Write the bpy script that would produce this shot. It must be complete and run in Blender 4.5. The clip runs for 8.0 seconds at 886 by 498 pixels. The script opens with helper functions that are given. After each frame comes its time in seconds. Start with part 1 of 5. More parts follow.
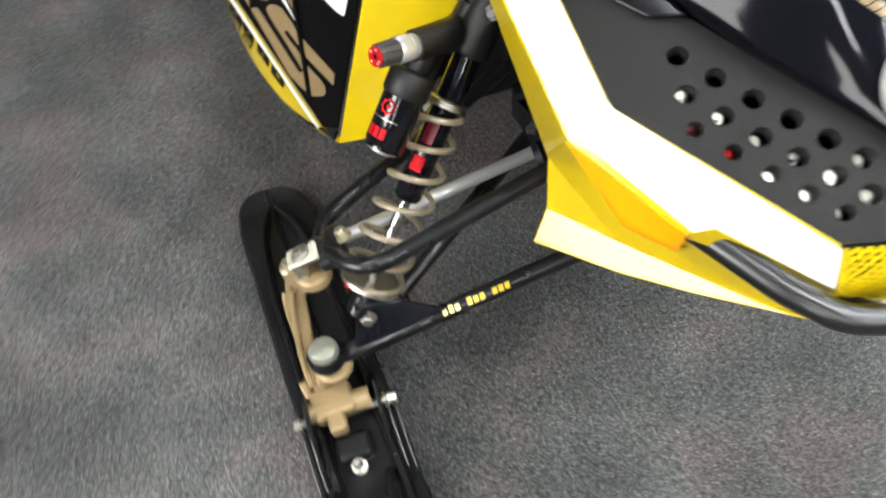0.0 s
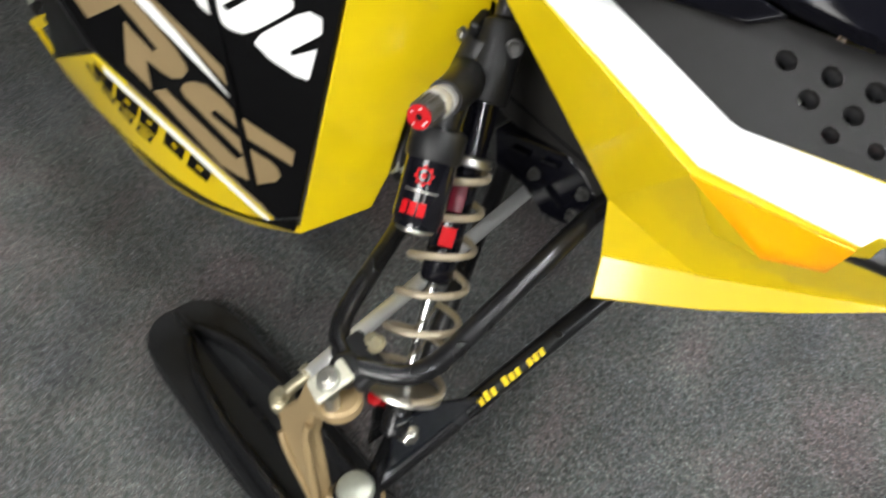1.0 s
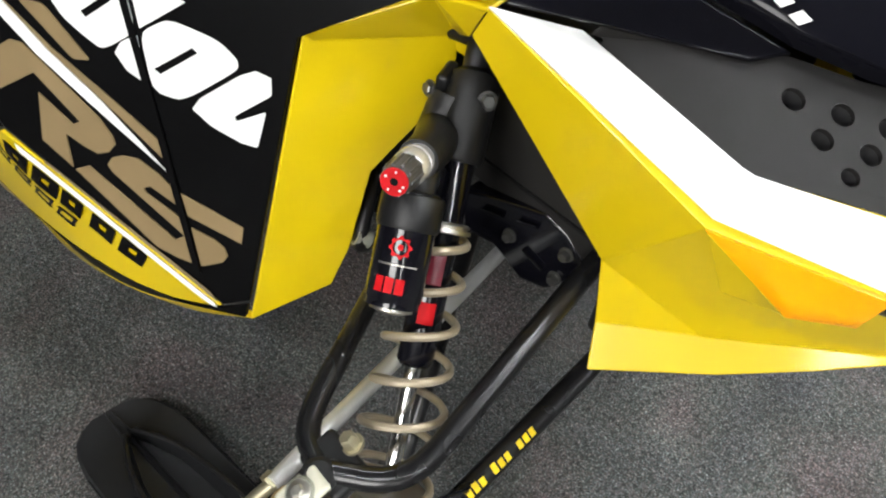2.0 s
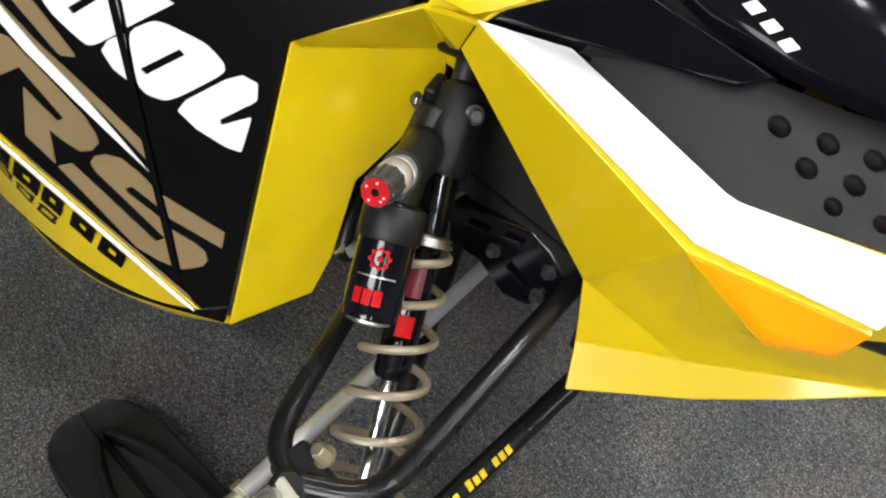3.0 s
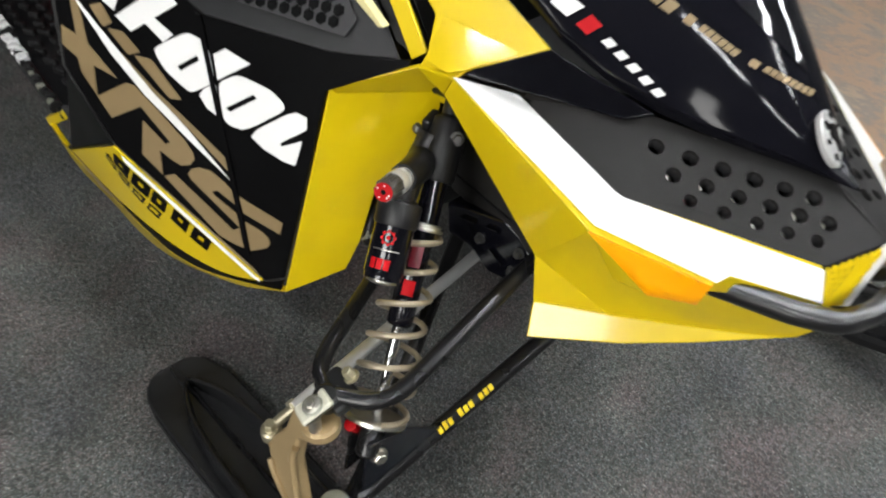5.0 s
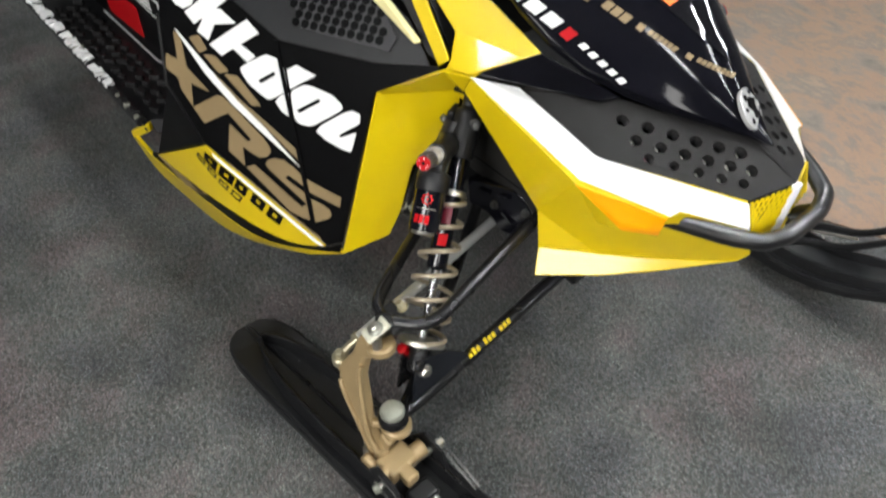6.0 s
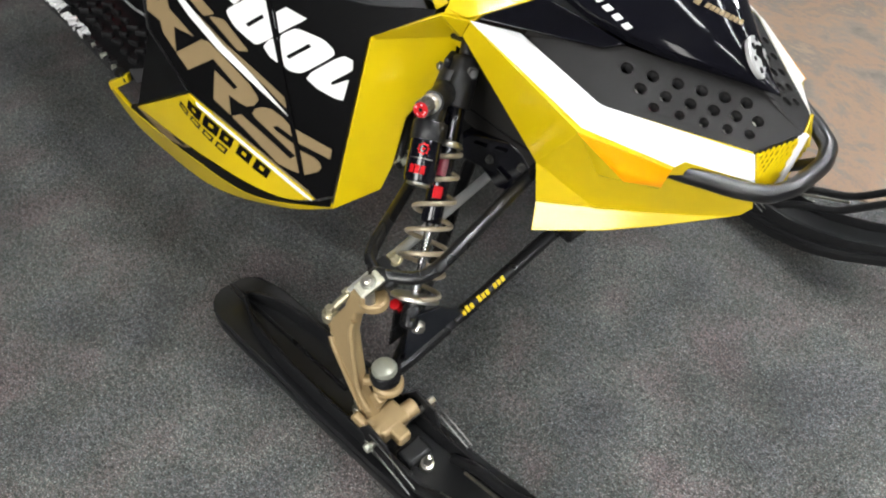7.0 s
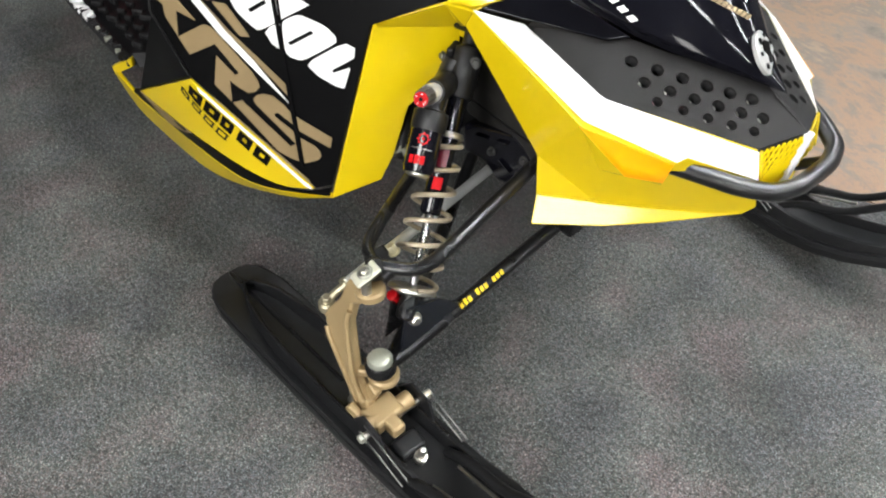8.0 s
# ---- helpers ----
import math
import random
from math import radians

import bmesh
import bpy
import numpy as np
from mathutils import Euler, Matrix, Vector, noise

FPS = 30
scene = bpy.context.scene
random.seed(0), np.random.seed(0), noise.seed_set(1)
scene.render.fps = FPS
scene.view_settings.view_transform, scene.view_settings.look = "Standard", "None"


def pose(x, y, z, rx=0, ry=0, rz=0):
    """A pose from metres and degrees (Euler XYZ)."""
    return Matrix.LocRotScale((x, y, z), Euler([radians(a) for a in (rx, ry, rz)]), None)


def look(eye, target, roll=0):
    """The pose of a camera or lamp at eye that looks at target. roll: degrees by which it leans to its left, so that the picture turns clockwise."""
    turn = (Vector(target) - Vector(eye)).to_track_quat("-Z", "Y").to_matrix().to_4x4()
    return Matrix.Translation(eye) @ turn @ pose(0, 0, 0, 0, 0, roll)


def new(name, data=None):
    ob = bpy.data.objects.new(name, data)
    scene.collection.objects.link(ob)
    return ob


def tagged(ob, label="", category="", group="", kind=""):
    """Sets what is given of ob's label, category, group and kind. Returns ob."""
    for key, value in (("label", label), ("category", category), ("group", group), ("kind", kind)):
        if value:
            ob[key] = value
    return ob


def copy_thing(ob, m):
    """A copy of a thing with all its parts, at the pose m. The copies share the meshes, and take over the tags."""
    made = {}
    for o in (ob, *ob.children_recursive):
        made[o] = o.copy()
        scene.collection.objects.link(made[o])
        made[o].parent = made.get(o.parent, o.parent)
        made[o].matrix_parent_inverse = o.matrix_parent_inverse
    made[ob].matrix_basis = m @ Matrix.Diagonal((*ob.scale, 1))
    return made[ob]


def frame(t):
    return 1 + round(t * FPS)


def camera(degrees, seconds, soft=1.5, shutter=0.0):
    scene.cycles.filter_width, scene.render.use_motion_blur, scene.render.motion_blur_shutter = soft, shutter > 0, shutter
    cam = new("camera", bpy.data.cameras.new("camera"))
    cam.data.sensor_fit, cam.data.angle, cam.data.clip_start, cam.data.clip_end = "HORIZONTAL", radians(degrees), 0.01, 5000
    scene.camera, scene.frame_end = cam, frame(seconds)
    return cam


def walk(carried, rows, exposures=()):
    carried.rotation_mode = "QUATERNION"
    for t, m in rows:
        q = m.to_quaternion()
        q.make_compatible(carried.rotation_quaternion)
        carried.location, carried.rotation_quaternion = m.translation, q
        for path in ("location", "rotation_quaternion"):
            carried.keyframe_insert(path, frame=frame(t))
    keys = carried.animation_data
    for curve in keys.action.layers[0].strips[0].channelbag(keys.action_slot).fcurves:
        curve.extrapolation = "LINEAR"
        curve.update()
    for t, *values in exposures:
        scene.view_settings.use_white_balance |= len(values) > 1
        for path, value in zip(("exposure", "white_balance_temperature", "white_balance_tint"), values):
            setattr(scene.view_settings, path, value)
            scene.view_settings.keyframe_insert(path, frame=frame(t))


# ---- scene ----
from mathutils.bvhtree import BVHTree

cam = camera(62.5, 8.0, soft=2.1, shutter=0.55)
PATH = [
    (0, (0.5298, 0.0766, 1.2500), (-0.5451, 0.2956, -0.4223), -6.57),
    (0.5, (0.3630, -0.0622, 1.1604), (-0.6469, 0.4214, -0.4968), -4.09),
    (1, (0.2848, -0.1460, 1.1389), (-0.6366, 0.6348, -0.4553), 4.36),
    (1.5, (0.2299, -0.1337, 1.1078), (-0.6607, 0.8259, -0.4041), 6.51),
    (1.7, (0.2059, -0.1327, 1.0779), (-0.7032, 0.8383, -0.4157), 5.50),
    (3, (0.2091, -0.1195, 1.0726), (-0.7066, 0.8973, -0.3860), 8.82),
    (3.5, (0.2243, -0.1146, 1.0864), (-0.7178, 0.8670, -0.3795), 8.37),
    (4, (0.2387, -0.1267, 1.1029), (-0.7339, 0.8378, -0.3544), 6.89),
    (4.5, (0.2871, -0.1675, 1.1624), (-0.6885, 0.7868, -0.2996), 6.96),
    (4.7, (0.3323, -0.1880, 1.2021), (-0.6497, 0.7551, -0.2630), 6.68),
    (5.8, (0.5921, -0.4069, 1.4192), (-0.4841, 0.5428, 0.0264), 1.34),
    (6, (0.6074, -0.4462, 1.4296), (-0.4389, 0.4914, 0.0063), 1.96),
    (6.5, (0.5990, -0.4619, 1.3981), (-0.3875, 0.4840, -0.0621), 2.73),
    (7, (0.5883, -0.4716, 1.3715), (-0.3788, 0.4860, -0.0940), 4.49),
    (7.5, (0.5935, -0.4587, 1.3651), (-0.3699, 0.4843, -0.1123), 4.87),
    (8, (0.5950, -0.4550, 1.3626), (-0.3748, 0.4783, -0.1167), 5.22),
]
K = 0.88  # model units to metres
walk(cam, [(t, look([K * v for v in eye], [K * v for v in target], roll)) for t, eye, target, roll in PATH],
     exposures=[(0.0, 0.24), (0.6, 0.07), (1.7, 0.06), (2.8, -0.10), (4.7, -0.29), (5.8, -0.16), (6.5, -0.11), (8.0, 0.20)])

# ---- world and light: a showroom under fluorescent ceiling fixtures ----
world = bpy.data.worlds.new("world")
scene.world = world
world.use_nodes = True
world.node_tree.nodes["Background"].inputs[0].default_value = (0.8, 0.86, 1.0, 1)
world.node_tree.nodes["Background"].inputs[1].default_value = 0.035
TUBE_GLOW = 112.0
DAYLIGHT = 56.0  # watts of sky light through each square metre of shop window


# ---- materials ----
def material(name, color, rough=0.5, metal=0.0, grain=0.06, scale=60.0, bump=0.0, bump_scale=300.0, coat=0.0, spec=0.5, stain=0.0, coat_rough=0.06):
    """A surface with fine grain, broad stains, and a fine relief."""
    m = bpy.data.materials.new(name)
    m.use_nodes = True
    nt = m.node_tree
    b = nt.nodes["Principled BSDF"]
    b.inputs["Metallic"].default_value = metal
    b.inputs["Roughness"].default_value = rough
    b.inputs["Coat Weight"].default_value = coat
    b.inputs["Coat Roughness"].default_value = coat_rough
    b.inputs["Specular IOR Level"].default_value = spec
    co = nt.nodes.new("ShaderNodeTexCoord")
    fine = nt.nodes.new("ShaderNodeTexNoise")
    fine.inputs["Scale"].default_value = scale
    fine.inputs["Detail"].default_value = 4
    broad = nt.nodes.new("ShaderNodeTexNoise")
    broad.inputs["Scale"].default_value = 7
    broad.inputs["Detail"].default_value = 3
    nt.links.new(co.outputs["Object"], fine.inputs["Vector"])
    nt.links.new(co.outputs["Object"], broad.inputs["Vector"])
    mix = nt.nodes.new("ShaderNodeMix")
    mix.data_type = "RGBA"
    nt.links.new(fine.outputs["Fac"], mix.inputs["Factor"])
    mix.inputs["A"].default_value = (*[c * (1 - grain) for c in color], 1)
    mix.inputs["B"].default_value = (*[min(1, c * (1 + grain)) for c in color], 1)
    dirt = nt.nodes.new("ShaderNodeMix")
    dirt.data_type = "RGBA"
    ramp = nt.nodes.new("ShaderNodeMapRange")
    ramp.inputs["From Min"].default_value, ramp.inputs["From Max"].default_value = 0.45, 0.75
    ramp.inputs["To Min"].default_value, ramp.inputs["To Max"].default_value = 0.0, stain
    nt.links.new(broad.outputs["Fac"], ramp.inputs["Value"])
    nt.links.new(ramp.outputs["Result"], dirt.inputs["Factor"])
    nt.links.new(mix.outputs["Result"], dirt.inputs["A"])
    dirt.inputs["B"].default_value = (*[c * 0.8 + 0.01 for c in color], 1)
    nt.links.new(dirt.outputs["Result"], b.inputs["Base Color"])
    wear = nt.nodes.new("ShaderNodeMapRange")
    wear.inputs["To Min"].default_value, wear.inputs["To Max"].default_value = rough * 0.85, min(1, rough * 1.15 + 0.02)
    nt.links.new(broad.outputs["Fac"], wear.inputs["Value"])
    nt.links.new(wear.outputs["Result"], b.inputs["Roughness"])
    if bump:
        rel = nt.nodes.new("ShaderNodeTexNoise")
        rel.inputs["Scale"].default_value = bump_scale
        rel.inputs["Detail"].default_value = 3
        nt.links.new(co.outputs["Object"], rel.inputs["Vector"])
        bp = nt.nodes.new("ShaderNodeBump")
        bp.inputs["Strength"].default_value = bump
        bp.inputs["Distance"].default_value = 0.001
        nt.links.new(rel.outputs["Fac"], bp.inputs["Height"])
        nt.links.new(bp.outputs["Normal"], b.inputs["Normal"])
    return m


def carpet_material():
    """Dark grey loop carpet with blue, rust and pale flecks, lightly soiled."""
    m = bpy.data.materials.new("carpet")
    m.use_nodes = True
    nt = m.node_tree
    b = nt.nodes["Principled BSDF"]
    b.inputs["Roughness"].default_value = 0.95
    b.inputs["Specular IOR Level"].default_value = 0.15
    co = nt.nodes.new("ShaderNodeTexCoord")

    def tex(kind, scale, detail=2.0):
        n = nt.nodes.new(kind)
        n.inputs["Scale"].default_value = scale
        if "Detail" in n.inputs:
            n.inputs["Detail"].default_value = detail
        nt.links.new(co.outputs["Object"], n.inputs["Vector"])
        return n

    def span(node, out, a, b, lo, hi):
        r = nt.nodes.new("ShaderNodeMapRange")
        r.inputs["From Min"].default_value, r.inputs["From Max"].default_value = a, b
        r.inputs["To Min"].default_value, r.inputs["To Max"].default_value = lo, hi
        nt.links.new(node.outputs[out], r.inputs["Value"])
        return r.outputs["Result"]

    def times(a, b):
        x = nt.nodes.new("ShaderNodeMath")
        x.operation = "MULTIPLY"
        nt.links.new(a, x.inputs[0])
        nt.links.new(b, x.inputs[1])
        return x.outputs["Value"]

    # yarn: each tuft a dark grey of its own, some rust or blue
    tuft = tex("ShaderNodeTexVoronoi", 330)
    sep = nt.nodes.new("ShaderNodeSeparateColor")
    nt.links.new(tuft.outputs["Color"], sep.inputs["Color"])
    ramp = nt.nodes.new("ShaderNodeValToRGB")
    nt.links.new(sep.outputs["Red"], ramp.inputs["Fac"])
    stops = [(0.0, (0.0184, 0.0183, 0.0183)), (0.35, (0.036, 0.036, 0.0355)), (0.6, (0.063, 0.063, 0.0612)), (0.8, (0.0475, 0.047, 0.0463)),
             (0.92, (0.120, 0.128, 0.127)), (0.97, (0.048, 0.057, 0.072)), (1.0, (0.078, 0.068, 0.066))]
    els = ramp.color_ramp.elements
    els[0].position, els[0].color = stops[0][0], (*stops[0][1], 1)
    els[1].position, els[1].color = stops[-1][0], (*stops[-1][1], 1)
    for p, c in stops[1:-1]:
        e = els.new(p)
        e.color = (*c, 1)
    # pale flecks, clumps of yarn, and trodden patches
    clump = tex("ShaderNodeTexNoise", 120, 4)
    fleck = tex("ShaderNodeTexNoise", 340, 3)
    wide = tex("ShaderNodeTexNoise", 2.6, 3)
    near = tex("ShaderNodeTexNoise", 11, 4)
    level = times(times(span(clump, "Fac", 0.3, 0.7, 0.80, 1.82), span(fleck, "Fac", 0.49, 0.70, 0.75, 2.75)), times(span(wide, "Fac", 0.32, 0.68, 0.68, 1.34), span(near, "Fac", 0.3, 0.7, 0.84, 1.16)))
    sc = nt.nodes.new("ShaderNodeVectorMath")
    sc.operation = "SCALE"
    nt.links.new(ramp.outputs["Color"], sc.inputs[0])
    nt.links.new(level, sc.inputs["Scale"])
    hue = nt.nodes.new("ShaderNodeValToRGB")
    tint = tex("ShaderNodeTexNoise", 5, 2)
    nt.links.new(tint.outputs["Fac"], hue.inputs["Fac"])
    hue.color_ramp.elements[0].position, hue.color_ramp.elements[0].color = 0.36, (0.95, 1.01, 1.03, 1)
    hue.color_ramp.elements[1].position, hue.color_ramp.elements[1].color = 0.64, (1.08, 0.99, 0.985, 1)
    e = hue.color_ramp.elements.new(0.5)
    e.color = (0.965, 1.035, 0.985, 1)
    soil = nt.nodes.new("ShaderNodeVectorMath")
    soil.operation = "MULTIPLY"
    nt.links.new(sc.outputs["Vector"], soil.inputs[0])
    nt.links.new(hue.outputs["Color"], soil.inputs[1])
    nt.links.new(soil.outputs["Vector"], b.inputs["Base Color"])
    bp = nt.nodes.new("ShaderNodeBump")
    bp.inputs["Strength"].default_value = 0.6
    bp.inputs["Distance"].default_value = 0.003
    add = nt.nodes.new("ShaderNodeMath")
    nt.links.new(tuft.outputs["Distance"], add.inputs[0])
    nt.links.new(clump.outputs["Fac"], add.inputs[1])
    nt.links.new(add.outputs["Value"], bp.inputs["Height"])
    nt.links.new(bp.outputs["Normal"], b.inputs["Normal"])
    return m


def tile_material():
    """Brown slate-look vinyl with cloudy rust, tan and grey."""
    m = bpy.data.materials.new("slate_vinyl")
    m.use_nodes = True
    nt = m.node_tree
    b = nt.nodes["Principled BSDF"]
    b.inputs["Roughness"].default_value = 0.5
    co = nt.nodes.new("ShaderNodeTexCoord")
    n = nt.nodes.new("ShaderNodeTexNoise")
    n.inputs["Scale"].default_value = 4.2
    n.inputs["Detail"].default_value = 10
    n.inputs["Roughness"].default_value = 0.72
    n.inputs["Distortion"].default_value = 0.3
    stretch = nt.nodes.new("ShaderNodeMapping")
    stretch.inputs["Scale"].default_value = (0.85, 1.25, 1)
    stretch.inputs["Rotation"].default_value = (0, 0, 0.4)
    nt.links.new(co.outputs["Object"], stretch.inputs["Vector"])
    nt.links.new(stretch.outputs["Vector"], n.inputs["Vector"])
    ramp = nt.nodes.new("ShaderNodeValToRGB")
    els = ramp.color_ramp.elements
    els[0].position, els[0].color = 0.30, (0.10, 0.088, 0.078, 1)
    els[1].position, els[1].color = 0.74, (0.31, 0.25, 0.19, 1)
    for at, c in ((0.42, (0.20, 0.17, 0.142)), (0.50, (0.29, 0.185, 0.12)), (0.58, (0.17, 0.15, 0.13)), (0.66, (0.30, 0.215, 0.148))):
        e = els.new(at)
        e.color = (*c, 1)
    nt.links.new(n.outputs["Fac"], ramp.inputs["Fac"])
    nt.links.new(ramp.outputs["Color"], b.inputs["Base Color"])
    return m


def glow_material(name, color, strength):
    m = bpy.data.materials.new(name)
    m.use_nodes = True
    b = m.node_tree.nodes["Principled BSDF"]
    b.inputs["Emission Color"].default_value = (*color, 1)
    b.inputs["Emission Strength"].default_value = strength
    return m


YELLOW = material("yellow_plastic", (0.66, 0.484, 0.003), 0.36, grain=0.03, bump=0.05, bump_scale=900, coat=0.85, coat_rough=0.10, spec=0.3)
WHITE = material("white_vinyl", (0.82, 0.82, 0.80), 0.3, grain=0.02)
GREY = material("charcoal_plastic", (0.0155, 0.0149, 0.0145), 0.6, grain=0.1, spec=0.16, bump=0.25, bump_scale=1400)
BLACK = material("black_vinyl", (0.0028, 0.0028, 0.0030), 0.32, grain=0.15, scale=200, spec=0.07)
GLOSS = material("gloss_black_paint", (0.003, 0.003, 0.005), 0.16, grain=0.1, coat=0.5, spec=0.2)
PALEYELLOW = material("pale_yellow_trim", (0.80, 0.72, 0.36), 0.35, grain=0.04, coat=0.4)
RUBBER = material("black_ski_plastic", (0.0105, 0.0108, 0.0115), 0.34, grain=0.2, scale=90, bump=0.08, bump_scale=400, spec=0.3, stain=0.0)
STEEL = material("black_painted_steel", (0.0075, 0.0075, 0.008), 0.27, grain=0.15, coat=0.1, spec=0.3)
DARK = material("dark_bulkhead_and_shade", (0.006, 0.006, 0.0065), 0.55, grain=0.2, spec=0.3)
CAST = material("grey_cast_cover", (0.0075, 0.0076, 0.008), 0.38, grain=0.12, spec=0.32, bump=0.3, bump_scale=900)
GOLD = material("gold_painted_forging", (0.34, 0.245, 0.122), 0.40, metal=0.25, grain=0.08, bump=0.2, bump_scale=500, stain=0.25)
GOLDPRINT = material("gold_print", (0.215, 0.152, 0.072), 0.42, grain=0.05)
CHROME = material("chrome", (0.62, 0.62, 0.61), 0.2, metal=1.0, grain=0.03)
ZINC = material("zinc_plated", (0.62, 0.60, 0.54), 0.33, metal=1.0, grain=0.1, scale=200, stain=0.3)
DULL = material("dull_zinc", (0.34, 0.35, 0.29), 0.42, metal=0.6, grain=0.12, scale=150, stain=0.4)
PALE = material("pale_zinc", (0.58, 0.57, 0.46), 0.42, metal=0.3, grain=0.1, scale=150, stain=0.3)
DARKROD = material("dark_steel_rod", (0.12, 0.12, 0.115), 0.35, metal=0.8, grain=0.1)
# black plate with a blue reflection mixed into its base colour
BLUESHEEN = material("black_plate_blue_sheen", (0.006, 0.0075, 0.012), 0.2, grain=0.1, coat=0.4)
BRASSY = material("yellow_zinc", (0.46, 0.42, 0.29), 0.38, metal=0.8, grain=0.12, stain=0.3)
ALU = material("satin_aluminium_tube", (0.72, 0.73, 0.72), 0.35, metal=0.55, grain=0.06, stain=0.15)
SPRING = material("champagne_spring", (0.33, 0.28, 0.20), 0.35, metal=0.35, grain=0.08)
AMBER = material("amber_reflector", (0.93, 0.37, 0.0), 0.3, grain=0.03, coat=0.3, coat_rough=0.03, spec=0.3)
DARKRED = material("dark_red_print", (0.13, 0.005, 0.016), 0.35, grain=0.3, scale=120)
RED = material("red_print", (0.38, 0.004, 0.007), 0.5, grain=0.05, spec=0.12)
SATIN = material("satin_black_bumper", (0.006, 0.006, 0.0065), 0.3, grain=0.1, coat=0.5, coat_rough=0.2, spec=0.4)
GREYKNOB = material("grey_knob", (0.07, 0.07, 0.073), 0.4, metal=0.5, grain=0.1)
CHARCOAL = material("charcoal_panel", (0.0145, 0.0145, 0.015), 0.42, grain=0.1, spec=0.22, bump=0.15, bump_scale=1200)
# paler than the grille: the lit crescent in each hole is put into colour
SLEEVE = material("lit_sleeve_plastic", (0.026, 0.026, 0.027), 0.4, grain=0.1, spec=0.5)
LATTICE = material("grey_mesh_plastic", (0.035, 0.035, 0.036), 0.6, grain=0.1, spec=0.25)
ORANGE = material("orange_marker", (0.9, 0.16, 0.02), 0.3, grain=0.2, scale=90)
HOODBLACK = material("hood_black_paint", (0.0045, 0.0045, 0.0066), 0.06, grain=0.1, coat=0.1, coat_rough=0.02, spec=0.12)
TRIMBLACK = material("black_trim", (0.003, 0.003, 0.0042), 0.08, grain=0.1, spec=0.14)
COLLAR = material("brushed_collar", (0.60, 0.60, 0.61), 0.2, metal=0.6, grain=0.2, scale=90)
BADGE = material("silver_badge", (0.60, 0.60, 0.585), 0.28, metal=0.4, grain=0.15, scale=150, stain=0.3)
# near-white metal: the window's reflection is put into the colour
WINDOWLIT = material("window_lit_aluminium", (0.84, 0.84, 0.83), 0.32, metal=0.2, grain=0.2, scale=120)
LENS = material("headlight_lens", (0.006, 0.006, 0.008), 0.04, grain=0.05, coat=1.0)
# unseen walls and ceiling, made dark so black parts reflect little light
PAINT = material("wall_paint", (0.06, 0.06, 0.059), 0.8, grain=0.03, scale=20, stain=0.1)
CEIL = material("ceiling_tile", (0.06, 0.06, 0.06), 0.9, grain=0.04, scale=40)


# ---- mesh helpers; the mesh is drawn in model units and mirrored for the sled's other side ----
MID = 0.583
FLIP = False


def vec(p):
    return Vector(p)


def part(name, bm, mat, parent, label="", smooth=True, bevel=0.0, subsurf=0):
    """Links a bmesh as one mesh object under a thing or a part."""
    for v in bm.verts:
        if FLIP:
            v.co.y = 2 * MID - v.co.y
        v.co *= K
    if FLIP:
        bmesh.ops.reverse_faces(bm, faces=bm.faces[:])
    me = bpy.data.meshes.new(name)
    bm.to_mesh(me)
    bm.free()
    me.materials.append(mat)
    for p in me.polygons:
        p.use_smooth = smooth
    ob = new(name, me)
    ob.parent = parent
    if bevel:
        bv = ob.modifiers.new("edge", "BEVEL")
        bv.width, bv.segments, bv.limit_method, bv.angle_limit = bevel * K, 3 if bevel > 0.008 else 2, "ANGLE", radians(22)
        bv.harden_normals = True
    elif smooth:
        me.set_sharp_from_angle(angle=radians(38))
    if subsurf:
        ss = ob.modifiers.new("round", "SUBSURF")
        ss.levels = ss.render_levels = subsurf
    if label:
        ob["label"] = label
    return ob


def shell(verts, faces, thick, lift=0.0, rim=0.0):
    """A bent sheet: faces over verts, wound so that their normals point outward, thickened inward."""
    bm = bmesh.new()
    vs = [bm.verts.new(v) for v in verts]
    for f in faces:
        bm.faces.new([vs[i] for i in f])
    bm.normal_update()
    if rim:
        ring = bmesh.ops.inset_region(bm, faces=bm.faces[:], thickness=rim, use_even_offset=True)["faces"]
        bmesh.ops.delete(bm, geom=ring, context="FACES")
        bm.normal_update()
    if lift:
        moves = [(v, v.normal.copy()) for v in bm.verts]
        for v, n in moves:
            v.co += n * lift
    base = bm.faces[:]
    bm.normal_update()
    inner = {v: bm.verts.new(v.co - v.normal * thick) for v in bm.verts[:]}
    edges = [(e.verts[0], e.verts[1], e.link_loops[0]) for e in bm.edges if len(e.link_faces) == 1]
    for f in base:
        bm.faces.new([inner[v] for v in reversed(f.verts)])
    for a, b, loop in edges:
        p, q = loop.vert, loop.link_loop_next.vert
        bm.faces.new([q, p, inner[p], inner[q]])
    bm.normal_update()
    return bm


def curve(points, steps=8):
    """A smooth line through points."""
    pts = [vec(p) for p in points]
    out = []
    for i in range(len(pts) - 1):
        a, b, c, d = pts[max(i - 1, 0)], pts[i], pts[i + 1], pts[min(i + 2, len(pts) - 1)]
        for s in range(steps):
            t = s / steps
            out.append(0.5 * ((2 * b) + (c - a) * t + (2 * a - 5 * b + 4 * c - d) * t * t + (3 * b - a - 3 * c + d) * t ** 3))
    return out + [pts[-1]]


